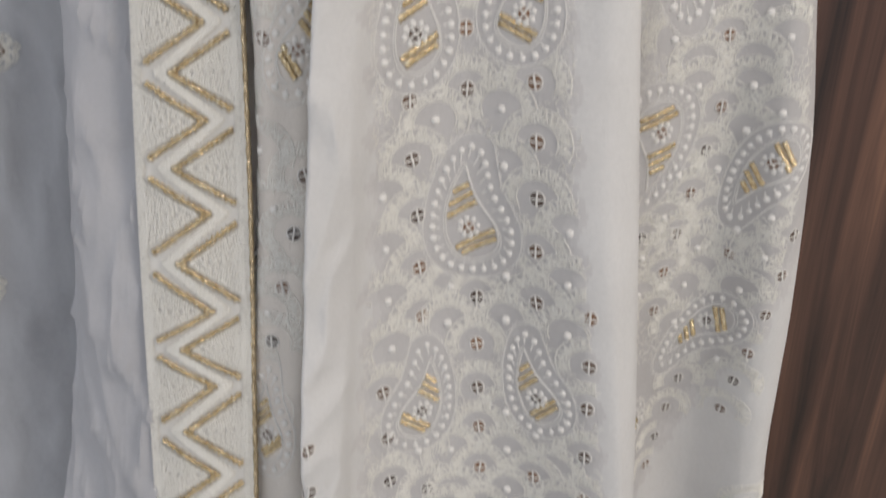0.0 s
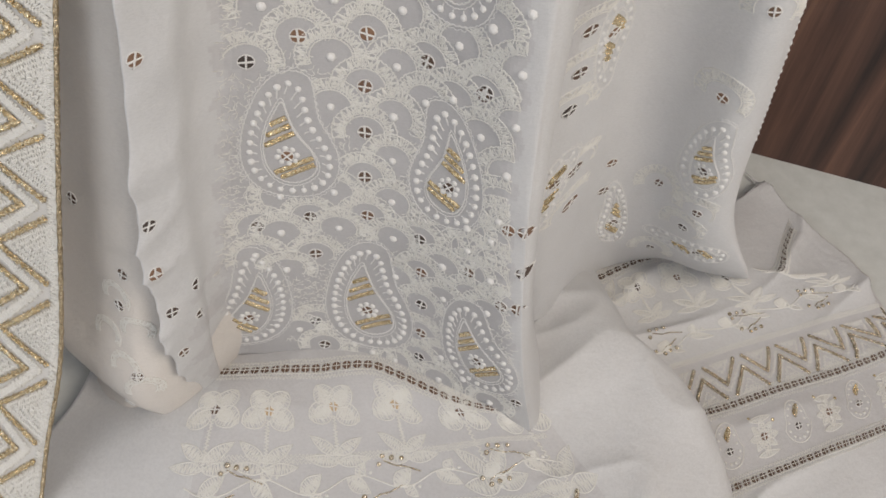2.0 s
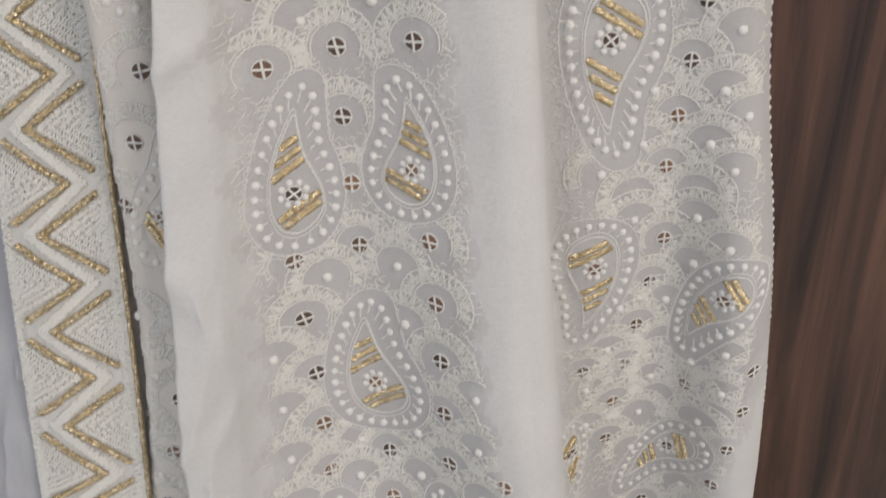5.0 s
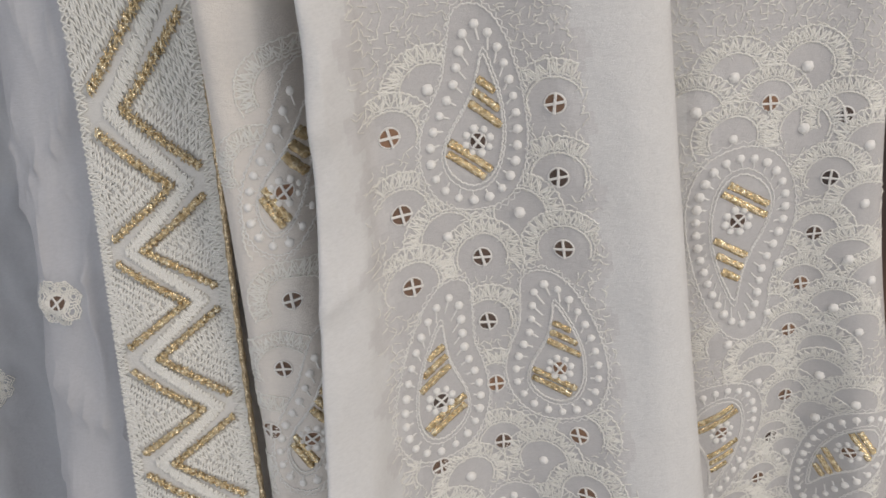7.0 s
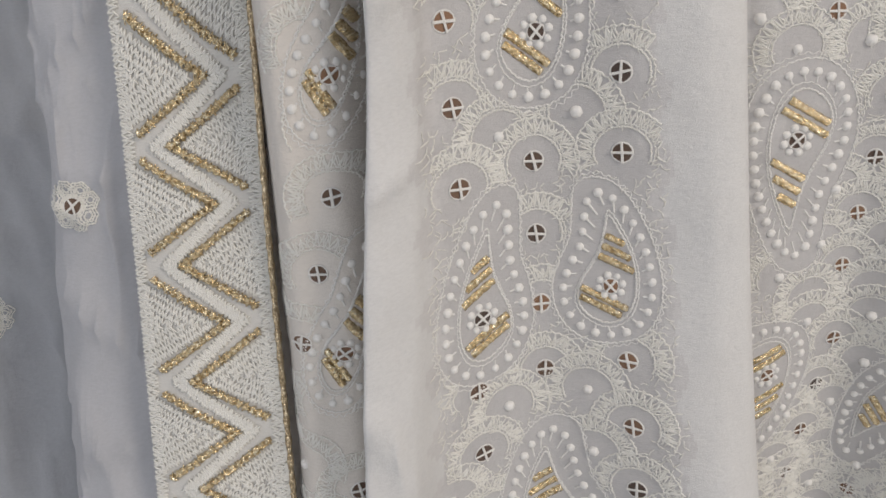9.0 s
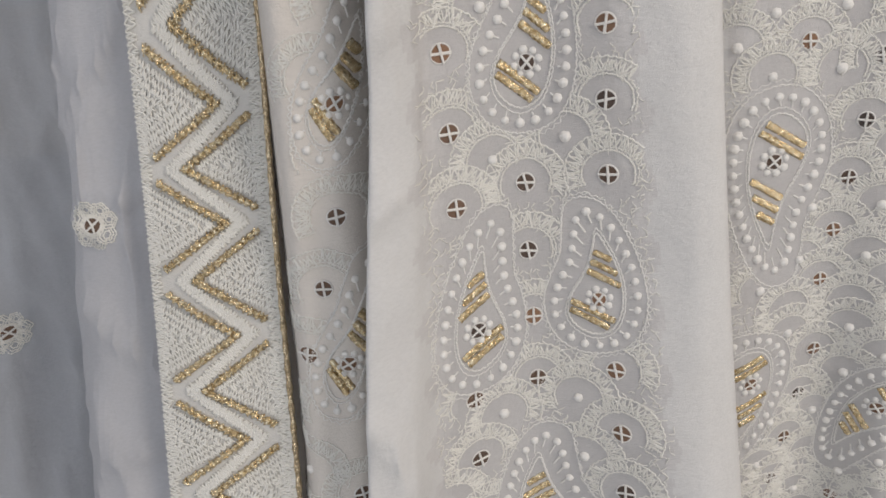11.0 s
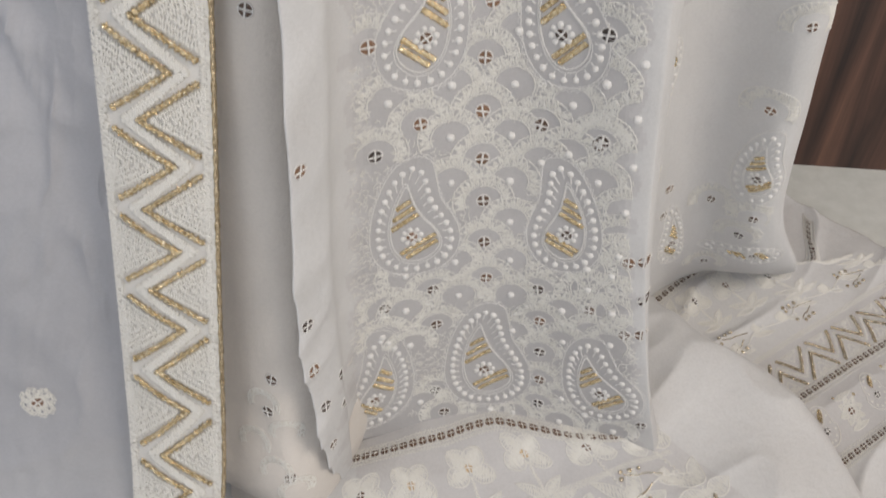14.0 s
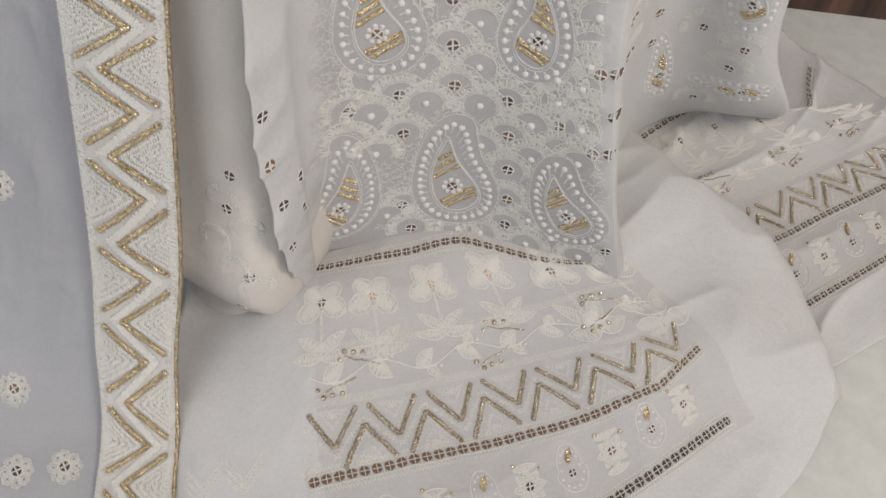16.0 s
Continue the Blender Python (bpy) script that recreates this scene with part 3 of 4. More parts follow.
def knots(batch, place, centres, r, tall=0.8, seg=7, h=0.0):
    """Round raised knots."""
    centres = np.atleast_2d(np.asarray(centres, float))
    c, n = place(centres, h)
    m = len(c)
    a = np.cross(n, (0.3, 0.2, 0.9))
    a /= np.linalg.norm(a, axis=1, keepdims=True)
    b = np.cross(n, a)
    k = r * knot_rng.uniform(0.88, 1.12, (m, 1, 1))
    g = 2 * np.pi * (np.arange(seg)[None, None] + knot_rng.uniform(0, 1, (m, 1, 1))) / seg + np.zeros((m, 3, seg))
    j = k * KNOT_R[None, :, None] * knot_rng.uniform(0.9, 1.1, (m, 3, seg))
    v = c[:, None, None] + (j * np.cos(g))[..., None] * a[:, None, None] + (j * np.sin(g))[..., None] * b[:, None, None] + (k * tall * KNOT_UP[None, :, None])[..., None] * n[:, None, None]
    v = np.concatenate([v.reshape(m, -1, 3), (c + n * k[:, 0] * tall * 1.08)[:, None]], 1)
    quads, tips = knot_faces(seg)
    off = np.arange(m)[:, None, None] * (3 * seg + 1)
    keep = batch.n
    batch.add(v.reshape(-1, 3), (quads[None] + off).reshape(-1, 4))
    batch.loops.append((tips[None] + off + keep).ravel())
    batch.sizes.append(np.full(m * seg, 3))


PEARL_MESHES = []


def pearls(parent, place, centres, r):
    """Pearl knots, each an object on one of a few shared meshes."""
    if not PEARL_MESHES:
        for k in range(5):
            b = Batch()
            seg, ups = 16, ((0.0, 1.0), (0.45, 0.98), (0.80, 0.74), (1.0, 0.36))
            lump = np.random.RandomState(40 + k)
            th = 2 * np.pi * np.arange(seg) / seg
            v = []
            for up, wide in ups:
                rr = wide * (1 + 0.10 * lump.uniform(-1, 1, seg))
                x, y = rr * np.cos(th), rr * np.sin(th)
                v.append(np.stack([x, y, 0.95 * up * (0.86 + 0.16 * np.abs(np.sin(4.2 * x + k)))], 1))
            v = np.concatenate(v + [np.array([[0.0, 0.0, 0.98]])])
            i = np.arange(seg)
            j = (i + 1) % seg
            b.add(v, np.concatenate([np.stack([i, j, j + seg, i + seg], 1) + q * seg for q in range(3)]))
            b.loops.append(np.stack([i + 3 * seg, j + 3 * seg, np.full(seg, 4 * seg)], 1).ravel())
            b.sizes.append(np.full(seg, 3))
            ob = b.build("pearl_knot", WHITE)
            PEARL_MESHES.append(ob.data)
            bpy.data.objects.remove(ob)
    c, n = place(centres, 0.0)
    for k, (p, m) in enumerate(zip(c, n)):
        ob = new("pearl_knot", PEARL_MESHES[k % 5])
        s = r * rng.uniform(0.9, 1.1)
        ob.matrix_world = Matrix.Translation(p) @ Vector(m).to_track_quat("Z", "Y").to_matrix().to_4x4() @ Matrix.Diagonal((s, s, s, 1))
        ob.parent = parent


def disc(batch, place, c, r, h, n=14, squash=1.0):
    pts = [(c[0] + r * math.cos(2 * math.pi * k / n) * rng.uniform(0.93, 1.05), c[1] + squash * r * math.sin(2 * math.pi * k / n) * rng.uniform(0.93, 1.05)) for k in range(n)]
    q, _ = place(pts, h)
    batch.add(q, [list(range(n))])


def zigzag(a, b, amp, step, jitter=0.25):
    """Points of a thread that crosses to and fro along the line from a to b."""
    a, b = np.asarray(a, float), np.asarray(b, float)
    d = b - a
    length = np.linalg.norm(d)
    d /= length + 1e-12
    side = np.array([-d[1], d[0]])
    n = max(3, int(length / step))
    return np.array([a + d * length * (k + rng.uniform(-jitter, jitter)) / n + side * amp * (1 if k % 2 else -1) * rng.uniform(0.75, 1.2) for k in range(n + 1)])


def inside(p, poly):
    x, y = float(p[0]), float(p[1])
    a = np.asarray(poly)
    if not (a[:, 0].min() < x < a[:, 0].max() and a[:, 1].min() < y < a[:, 1].max()):
        return False
    b = np.roll(a, 1, axis=0)
    cross = (a[:, 1] > y) != (b[:, 1] > y)
    with np.errstate(divide="ignore", invalid="ignore"):
        at = (b[:, 0] - a[:, 0]) * (y - a[:, 1]) / (b[:, 1] - a[:, 1]) + a[:, 0]
    return bool(np.count_nonzero(cross & (x < at)) % 2)


def closed_curve(pts, n):
    k = np.asarray(pts, float)
    m = len(k)
    t = np.linspace(0, m, n, endpoint=False)
    i = t.astype(int)
    f = (t - i)[:, None]
    a, b, c, d = k[(i - 1) % m], k[i % m], k[(i + 1) % m], k[(i + 2) % m]
    return 0.5 * (2 * b + (c - a) * f + (2 * a - 5 * b + 4 * c - d) * f ** 2 + (3 * b - a - 3 * c + d) * f ** 3)


def even(curve, n, start=0.0):
    """n evenly spaced points round a closed curve."""
    c = np.concatenate([curve, curve[:1]])
    s = np.concatenate([[0], np.cumsum(np.linalg.norm(np.diff(c, axis=0), axis=1))])
    t = (np.arange(n) + start) / n * s[-1]
    return np.stack([np.interp(t, s, c[:, 0]), np.interp(t, s, c[:, 1])], 1)


# ---------------------------------------------------------------- motifs
def eyelet(parent, place, c, r=0.0031, flower=False, turn=0.0, hole_mat=None):
    """A cut eyelet with an overcast rim and a cross of threads."""
    hole = Batch()
    disc(hole, place, c, r, 0.0006)
    ob = hole.build("eyelet", hole_mat or HOLE, parent)
    t = Batch()
    ring = [(c[0] + r * 1.06 * math.cos(a), c[1] + r * 1.06 * math.sin(a)) for a in np.linspace(0, 2 * math.pi, 15)[:-1]]
    tube(t, place, ring, 0.00036, 0.0004, 4, True)
    for k in range(2):
        a = turn + rng.uniform(-0.2, 0.2) + k * math.pi / 2
        d = np.array([math.cos(a), math.sin(a)]) * r * 1.12
        for q in (-1, 1):
            e = np.array([-d[1], d[0]]) * 0.055 * q
            tube(t, place, [np.array(c) - d + e * rng.uniform(0.2, 1.6), np.array(c) + e, np.array(c) + d + e * rng.uniform(0.2, 1.6)], 0.00029, 0.0010 + 0.0001 * k, 4)
    if flower:
        knots(t, place, [(c[0] + 1.62 * r * math.cos(a), c[1] + 1.62 * r * math.sin(a)) for a in np.arange(8) * math.pi / 4 + 0.2], r * 0.50, 0.9, 7)
    t.build("eyelet_thread", WHITE, ob)
    return ob


INNER = [(-15, 140), (-4, 108), (8, 74), (26, 46), (48, 15), (59, -20), (48, -52), (18, -74), (-15, -66), (-37, -30), (-45, 21), (-40, 69), (-29, 108)]
OUTER = [(2, 218), (32, 206), (44, 160), (56, 105), (80, 62), (100, 10), (97, -50), (68, -98), (18, -117), (-37, -106), (-72, -64), (-86, -2), (-80, 81), (-58, 160), (-30, 204)]
PAISLEYS = []


def cord_line(batch, place, pts, amp, r):
    """A closed line of short overlapping stitches, like a couched cord."""
    pts = np.concatenate([pts, pts[:1]])
    t = np.gradient(pts, axis=0)
    t /= np.linalg.norm(t, axis=1, keepdims=True) + 1e-12
    side = np.stack([-t[:, 1], t[:, 0]], 1)
    sway = amp * np.where(np.arange(len(pts)) % 2, 1.0, -1.0) * knot_rng.uniform(0.5, 1.4, len(pts))
    strokes(batch, place, pts + side * sway[:, None], r, 0.0004)


def paisley(parent, place, c, angle, length, mirror=False, slim=1.0, stripes=(3, 2), keep=True, name="paisley_motif"):
    """A teardrop with corded outlines, a ring of pearl knots, gold satin bars and an eyelet flower."""
    s = length / 216.0
    m = -1.0 if mirror else 1.0
    a = radians(angle - 8.8 * m)
    ca, sa = math.cos(a), math.sin(a)

    def turn(pts):
        p = np.asarray(pts, float) * (m * s * slim, s)
        return np.stack([p[:, 0] * ca - p[:, 1] * sa + c[0], p[:, 0] * sa + p[:, 1] * ca + c[1]], 1)
    inner, outer = closed_curve(turn(INNER), 60), closed_curve(turn(OUTER), 66)
    if keep:
        PAISLEYS.append(outer)
    body = Batch()
    cen = inner.mean(0)
    for k, amp, r in ((1.0, 0.00022, 0.00042), (1.09, 0.00020, 0.00030)):
        cord_line(body, place, cen + (even(inner, 90) - cen) * k, amp, r)
    ocen = outer.mean(0)
    cord_line(body, place, even(outer, 130), 0.00025, 0.00034)
    cord_line(body, place, ocen + (even(outer, 110) - ocen) * 1.045, 0.00055, 0.00020)
    ob = body.build(name, WHITE, parent)
    n = int(np.linalg.norm(np.diff(outer, axis=0), axis=1).sum() / 0.0063)
    io, oo = even(inner, n), even(outer, n)
    mid = io * 0.40 + oo * 0.60
    stems = Batch()
    for p, q in zip(mid, io):
        tube(stems, place, [p, p * 0.45 + q * 0.55], 0.00036, 0.0004, 4)
    tagged(stems.build("stem_thread", WHITE, ob), kind="stuff")
    pearls(ob, place, mid, 0.00160 * (length / 0.045) ** 0.5)
    # gold bars, clipped to the inner drop
    poly = [tuple(p) for p in cen + (inner - cen) * 0.95]
    for group, (n_bar, base) in enumerate(zip(stripes, ((40, 0), (-30, 0)))):
        for k in range(n_bar):
            y0 = base[0] + k * 25.0 if group == 0 else base[0] - k * 21.0
            slope = 0.75
            line = turn([(x, y0 + slope * (x + 20 if group == 0 else x - 6)) for x in np.linspace(-62, 66, 64)])
            ok = [p for p in line if inside(p, poly)]
            if len(ok) < 6:
                continue
            g = Batch()
            d = ok[-1] - ok[0]
            L = np.linalg.norm(d)
            d = d / L
            side = np.array([-d[1], d[0]])
            steps = max(4, int(L / 0.00052))
            w = 0.00124 * min(1.1, length / 0.042)
            path, lift, thick = [], [], []
            for q in range(steps):
                sgn = 1 if q % 2 else -1
                mp = ok[0] + d * L * (q + 0.5) / steps
                k2 = rng.uniform(0.85, 1.15)
                path += [mp - sgn * side * w * k2, mp, mp + sgn * side * w * k2]
                lift += [0.0003, 0.0010, 0.0003]
                thick += [0.00034, 0.00050, 0.00034]
            tube(g, place, path, np.array(thick), np.array(lift), 4)
            g.build("gold_bar", GOLD, ob, "glittering gold satin-stitched bar")
    eyelet(ob, place, c, 0.0027 * min(1.15, (length / 0.045) ** 0.5), True, 0.7 + a)
    return ob


def inside_many(pts, poly):
    pts, a = np.asarray(pts), np.asarray(poly)
    b = np.roll(a, 1, axis=0)
    x, y = pts[:, :1], pts[:, 1:]
    cross = (a[None, :, 1] > y) != (b[None, :, 1] > y)
    at = (b[:, 0] - a[:, 0])[None] * (y - a[None, :, 1]) / ((b[:, 1] - a[:, 1])[None] + 1e-12) + a[None, :, 0]
    return np.count_nonzero(cross & (x < at), axis=1) % 2 == 1


def scallop(parent, place, c, blocked, limits, r_in=0.0090, r_out=0.0150, pearl=False, sites=()):
    """A lace arch over an eyelet or a pearl knot, tucked behind the arches of the row below."""
    b = Batch()
    lo, hi = limits
    near = [q for q in sites if q[1] < c[1] - 0.004 and math.hypot(q[0] - c[0], q[1] - c[1]) < 2.2 * r_out]
    close = [p for p in blocked if math.hypot(*(p.mean(0) - np.asarray(c))) < 0.06]

    def free(pts):
        pts = np.asarray(pts, float)
        ok = np.array([lo(p[1]) < p[0] < hi(p[1]) for p in pts])
        for p in close:
            ok &= ~inside_many(pts, p)
        for q in near:
            ok &= np.hypot(pts[:, 0] - q[0], (pts[:, 1] - q[1]) / 0.95) > r_out * 0.90
        return ok

    def runs(pts):
        run, out = [], []
        for p, good in zip(pts, free(pts)):
            if good:
                run.append(p)
            else:
                if len(run) > 2:
                    out.append(run)
                run = []
        if len(run) > 2:
            out.append(run)
        return out
    sq = 0.95

    def at(r, a):
        return (c[0] + r * math.cos(a), c[1] + sq * r * math.sin(a))
    for r, w in ((r_in, 0.00036), (r_in + 0.0012, 0.00026), (r_out, 0.00036)):
        pts = [at(r + (0.00028 if k % 2 else -0.00028) * rng.uniform(0.4, 1.5), radians(-28 + 236 * k / 47)) for k in range(48)]
        for run in runs(pts):
            strokes(b, place, run, w, 0.0004)
    for turns, phase in ((46, 0.0), (40, 1.3), (26, 2.1)):
        lace = []
        for k in range(turns):
            a = radians(-24 + 228 * (k + phase * 0.3) / (turns - 1)) + rng.uniform(-0.10, 0.10)
            lace.append(at(r_in + rng.uniform(-0.0003, 0.0020) if k % 2 else r_out - rng.uniform(-0.0008, 0.0022), a))
        for run in runs(lace):
            strokes(b, place, run, 0.00027, 0.0005)
    if b.n:
        ob = b.build("lace_scallop", THREAD, parent)
        if pearl and free([c])[0]:
            pearls(ob, place, [c], 0.0019)


def open_lace(parent, place, sites, blocked, limits, z_low, z_high, seed, gap=0.0029):
    """Fine crossing stitches in the ground between the arches."""
    go = random.Random(seed)
    lo, hi = limits
    pts = []
    z = z_low
    while z < z_high:
        x = lo(z)
        while x < hi(z):
            pts.append((x + go.uniform(-0.5, 0.5) * gap, z + go.uniform(-0.5, 0.5) * gap))
            x += gap
        z += gap
    pts = np.array(pts)
    ok = np.ones(len(pts), bool)
    for p in blocked:
        ok &= ~inside_many(pts, p)
    for q in sites:
        ok &= np.hypot(pts[:, 0] - q[0], pts[:, 1] - q[1]) > 0.0086
    b = Batch()
    for p in pts[ok]:
        a = go.uniform(0, math.pi)
        d = np.array([math.cos(a), math.sin(a)]) * go.uniform(0.0012, 0.0022)
        e = np.array([-d[1], d[0]]) * go.uniform(-0.9, 0.9)
        strokes(b, place, [p - d, p + e, p + d - e * 0.5], 0.00026, 0.00045, 3)
    tagged(b.build("open_lace", THREAD, parent, "fine cream crossing stitches between the motifs"), kind="stuff")


def leaf_fill(batch, place, c, angle, length, width, r=0.00030, full=1.0):
    """A leaf or petal: outline and satin stitches across it."""
    ca, sa = math.cos(angle), math.sin(angle)
    t = np.linspace(0, 1, 9)
    w = width * np.sin(np.pi * t ** 0.8).clip(0) ** full * 0.5

    def turn(x, y):
        return (c[0] + x * ca - y * sa, c[1] + x * sa + y * ca)
    rim = [turn(length * a, b) for a, b in zip(t, w)] + [turn(length * a, -b) for a, b in zip(t[::-1][1:-1], w[::-1][1:-1])]
    tube(batch, place, rim, r * 1.5, 0.0004, 4, True)
    n = max(4, int(length / 0.00066))
    pts = []
    for k in range(n):
        a = (k + 0.5) / n
        b = width * math.sin(math.pi * a ** 0.8) ** full * 0.46
        pts.append(turn(length * a + rng.uniform(-1, 1) * 0.0004, b if k % 2 else -b))
    strokes(batch, place, pts, r * 1.15, 0.0004)


def chevrons(parent, place, s0, s1, width, period, first, bead=0.0013, fill=True, inset=(0.13, 0.64, 0.37, 0.88), mat=None, dense=True):
    """A band with two nested rows of gold chevrons; s runs along the band, w across it (0..width)."""
    a, b, c, d = (k * width for k in inset)
    half = period * 0.40
    s = first
    while s < s1 + period:
        for tip, ends, mid in ((b, a, s + period / 2), (c, d, s)):
            if mid - half < s0 or mid + half > s1:
                continue
            # a V of gold beads on one wound thread
            n = int(2 * math.hypot(half, tip - ends) / bead)
            f = np.linspace(-1, 1, n)
            loops = int(2 * math.hypot(half, tip - ends) / (bead * 1.38))
            path = np.stack([mid + half * f, tip + (ends - tip) * np.abs(f)], 1) + knot_rng.uniform(-0.08, 0.08, (n, 2)) * bead
            g = Batch()
            tube(g, place, path, bead * 0.34, bead * 0.2, 4)
            for q in range(loops):
                e = -1 + 2 * (q + 0.5) / loops
                o = np.array([mid + half * e, tip + (ends - tip) * abs(e)])
                knots(g, place, [o], bead * 0.74, 0.95, 6, bead * 0.2)
                turn0 = rng.uniform(0, 3.1)
                for w in range(4):
                    g0 = turn0 + w * 0.78
                    arm = np.array([math.cos(g0), math.sin(g0)]) * bead * rng.uniform(0.80, 1.05)
                    o2 = o + np.array([rng.uniform(-1, 1), rng.uniform(-1, 1)]) * bead * 0.15
                    tube(g, place, [o2 - arm, o2, o2 + arm], bead * np.array([0.16, 0.24, 0.16]), bead * np.array([0.35, rng.uniform(1.0, 1.25), 0.35]), 4)
            g.build("gold_chevron", mat or GOLD, parent, "gold bead-stitched chevron")
        if fill:
            t = Batch()
            r = 0.00042 if dense else 0.00030
            step, nests = (0.00062, range(5)) if dense else (0.00105, range(0, 5, 2))
            for q in (0, 1):
                mid = s + period / 2 if q == 0 else s
                if not (s0 < mid < s1):
                    continue
                for n in nests:
                    f = 1 - n * 0.21
                    if q == 0:
                        end = 0.035 * width + 0.012 * width * n
                        tip = end + (b * 0.84 - end) * f
                    else:
                        end = 0.945 * width - 0.012 * width * n
                        tip = end - (end - c * 1.26) * f
                    hh = half * 0.86 * f
                    for e in (mid - hh, mid + hh):
                        if s0 < e < s1:
                            strokes(t, place, zigzag((e, end), (mid, tip), 0.00135 if dense else 0.0009, step, 0.6), r * rng.uniform(0.8, 1.1), 0.0004)
                for n in range(3):
                    y = (0.05 if q == 0 else 0.93) * width + (0.0016 * n if q == 0 else -0.0016 * n)
                    hh = half * (0.62 - 0.2 * n)
                    strokes(t, place, zigzag((max(s0, mid - hh), y), (min(s1, mid + hh), y), 0.0009, 0.0010), r, 0.0004)
            lo, hi = (a + c) / 2 + 0.01 * width, (b + d) / 2
            for p, w0, p2, w2 in ((s, lo, s + period / 2, hi), (s + period / 2, hi, s + period, lo)):
                for off in (-0.0017, 0.0, 0.0017) if dense else (0.0,):
                    if s0 < p and p2 < s1:
                        strokes(t, place, zigzag((p, w0 + off), (p2, w2 + off), 0.0013, step, 0.6), r, 0.0005)
            if t.n:
                tagged(t.build("thread_fill", THREAD, parent), kind="stuff")
        s += period


def ladder(parent, place, s0, s1, w=0.0, pitch=0.0046, rows=1, size=0.00205):
    """A drawn-thread ladder: a line of small square holes held by crossed threads."""
    holes, t = Batch(), Batch()
    n = int((s1 - s0) / pitch)
    for q in range(rows):
        y = w + (q - (rows - 1) / 2) * size * 2.1
        for k in range(n):
            c = (s0 + (k + 0.5) * pitch, y)
            disc(holes, place, c, size, 0.0007, 10, 0.92)
            tube(t, place, [(c[0], y - size * 1.1), (c[0], y + size * 1.1)], 0.00030, 0.0012, 3)
            tube(t, place, [(c[0] - pitch / 2, y - size), (c[0] - pitch / 2, y + size)], 0.00038, 0.0011, 3)
        tube(t, place, [(s0 + (s1 - s0) * k / 80, y) for k in range(81)], 0.00030, 0.0013, 3)
    ob = holes.build("thread_ladder", HOLE, parent, "drawn-thread ladder stitch with open holes")
    edge = size * (1.1 + (rows - 1) * 1.05)
    for y in (w - edge, w + edge):
        strokes(t, place, zigzag((s0, y), (s1, y), 0.0006, 0.0011), 0.00040, 0.0006)
    for y in (w - edge - 0.0022, w + edge + 0.0022):
        strokes(t, place, zigzag((s0, y), (s1, y), 0.0011, 0.0010), 0.00028, 0.0005)
    t.build("ladder_thread", THREAD, ob)
    return ob


# ---------------------------------------------------------------- embroidery of the front pleat
FRONT = on_front(front)
for x, z, ang, size, mir, slim in (
        (0.0238, 0.6610, -12, 0.0440, True, 0.95), (-0.0006, 0.5688, -4, 0.0455, False, 0.86), (0.0443, 0.5750, -2, 0.0383, True, 1.12), (0.0199, 0.4805, 4, 0.0436, False, 1.20),
        (-0.0040, 0.3912, -13, 0.0395, True, 1.02), (0.0516, 0.3992, 17, 0.0385, False, 1.0), (-0.0042, 0.2920, -11, 0.0435, True, 1.02), (0.0534, 0.2950, 18, 0.0445, False, 0.96),
        (-0.0098, 0.1900, 7, 0.0450, False, 1.12), (0.0668, 0.1925, 3, 0.0440, True, 0.98), (0.0309, 0.0824, 9, 0.0550, False, 1.05),
        (0.0977, 0.0822, 24, 0.0445, False, 1.15)):
    paisley(kurta, FRONT, (x, z), ang, size, mir, slim)

paisley(kurta, near_patch(front, (-0.0314, 0.0733)), (0.0, 0.0), -11, 0.0510, True, 0.96, keep=False)
PAISLEYS.append(np.array([(-0.070, 0.045), (-0.012, 0.045), (-0.009, 0.080), (-0.016, 0.108), (-0.030, 0.118), (-0.070, 0.118)]))

HOLES_A = ((0.0202, 0.5690), (0.0502, 0.6723), (-0.0045, 0.6685), (0.0494, 0.6475), (-0.0043, 0.6420), (0.0493, 0.6216), (0.0206, 0.6198), (-0.0042, 0.6161), (0.0199, 0.5947), (0.0491, 0.5477), (0.0203, 0.5434),
           (-0.0041, 0.5414), (0.0502, 0.5229), (-0.0042, 0.5155), (0.0507, 0.4984), (-0.0029, 0.4893), (0.0505, 0.4741), (-0.0029, 0.4645), (0.0511, 0.4495), (0.0745, 0.4481), (0.0233, 0.4467), (-0.0024, 0.4402))
HOLES_B = ((0.0749, 0.4236), (0.0230, 0.4233), (-0.0212, 0.4071), (0.0748, 0.4010), (0.0231, 0.4003), (-0.0204, 0.3820), (0.0235, 0.3785), (0.0746, 0.3738), (-0.0204, 0.3570), (0.0238, 0.3547), (0.0508, 0.3536),
           (0.0751, 0.3484), (-0.0027, 0.3468), (-0.0215, 0.3317), (0.0240, 0.3305), (0.0756, 0.3226), (0.0234, 0.3066), (0.0724, 0.2993), (-0.0277, 0.2920))
HOLES_C = ((0.0214, 0.2815), (0.0216, 0.2560), (-0.0060, 0.2519), (0.0488, 0.2510), (0.0752, 0.2472), (-0.0261, 0.2388), (0.0226, 0.2315), (0.0244, 0.2081), (0.0260, 0.1832), (0.0983, 0.1828), (0.0283, 0.1581), (0.0561, 0.1528),
           (0.0009, 0.1526), (0.0838, 0.1456), (-0.0237, 0.1451), (0.1033, 0.1343), (0.0591, 0.1288), (0.0029, 0.1248), (0.0614, 0.1034), (0.0635, 0.0804), (0.0028, 0.0687), (0.0644, 0.0592), (0.0083, 0.0480),
           (0.0765, 0.2490), (0.1056, 0.1845), (0.1094, 0.1597), (0.1116, 0.1367), (0.1242, 0.0615))
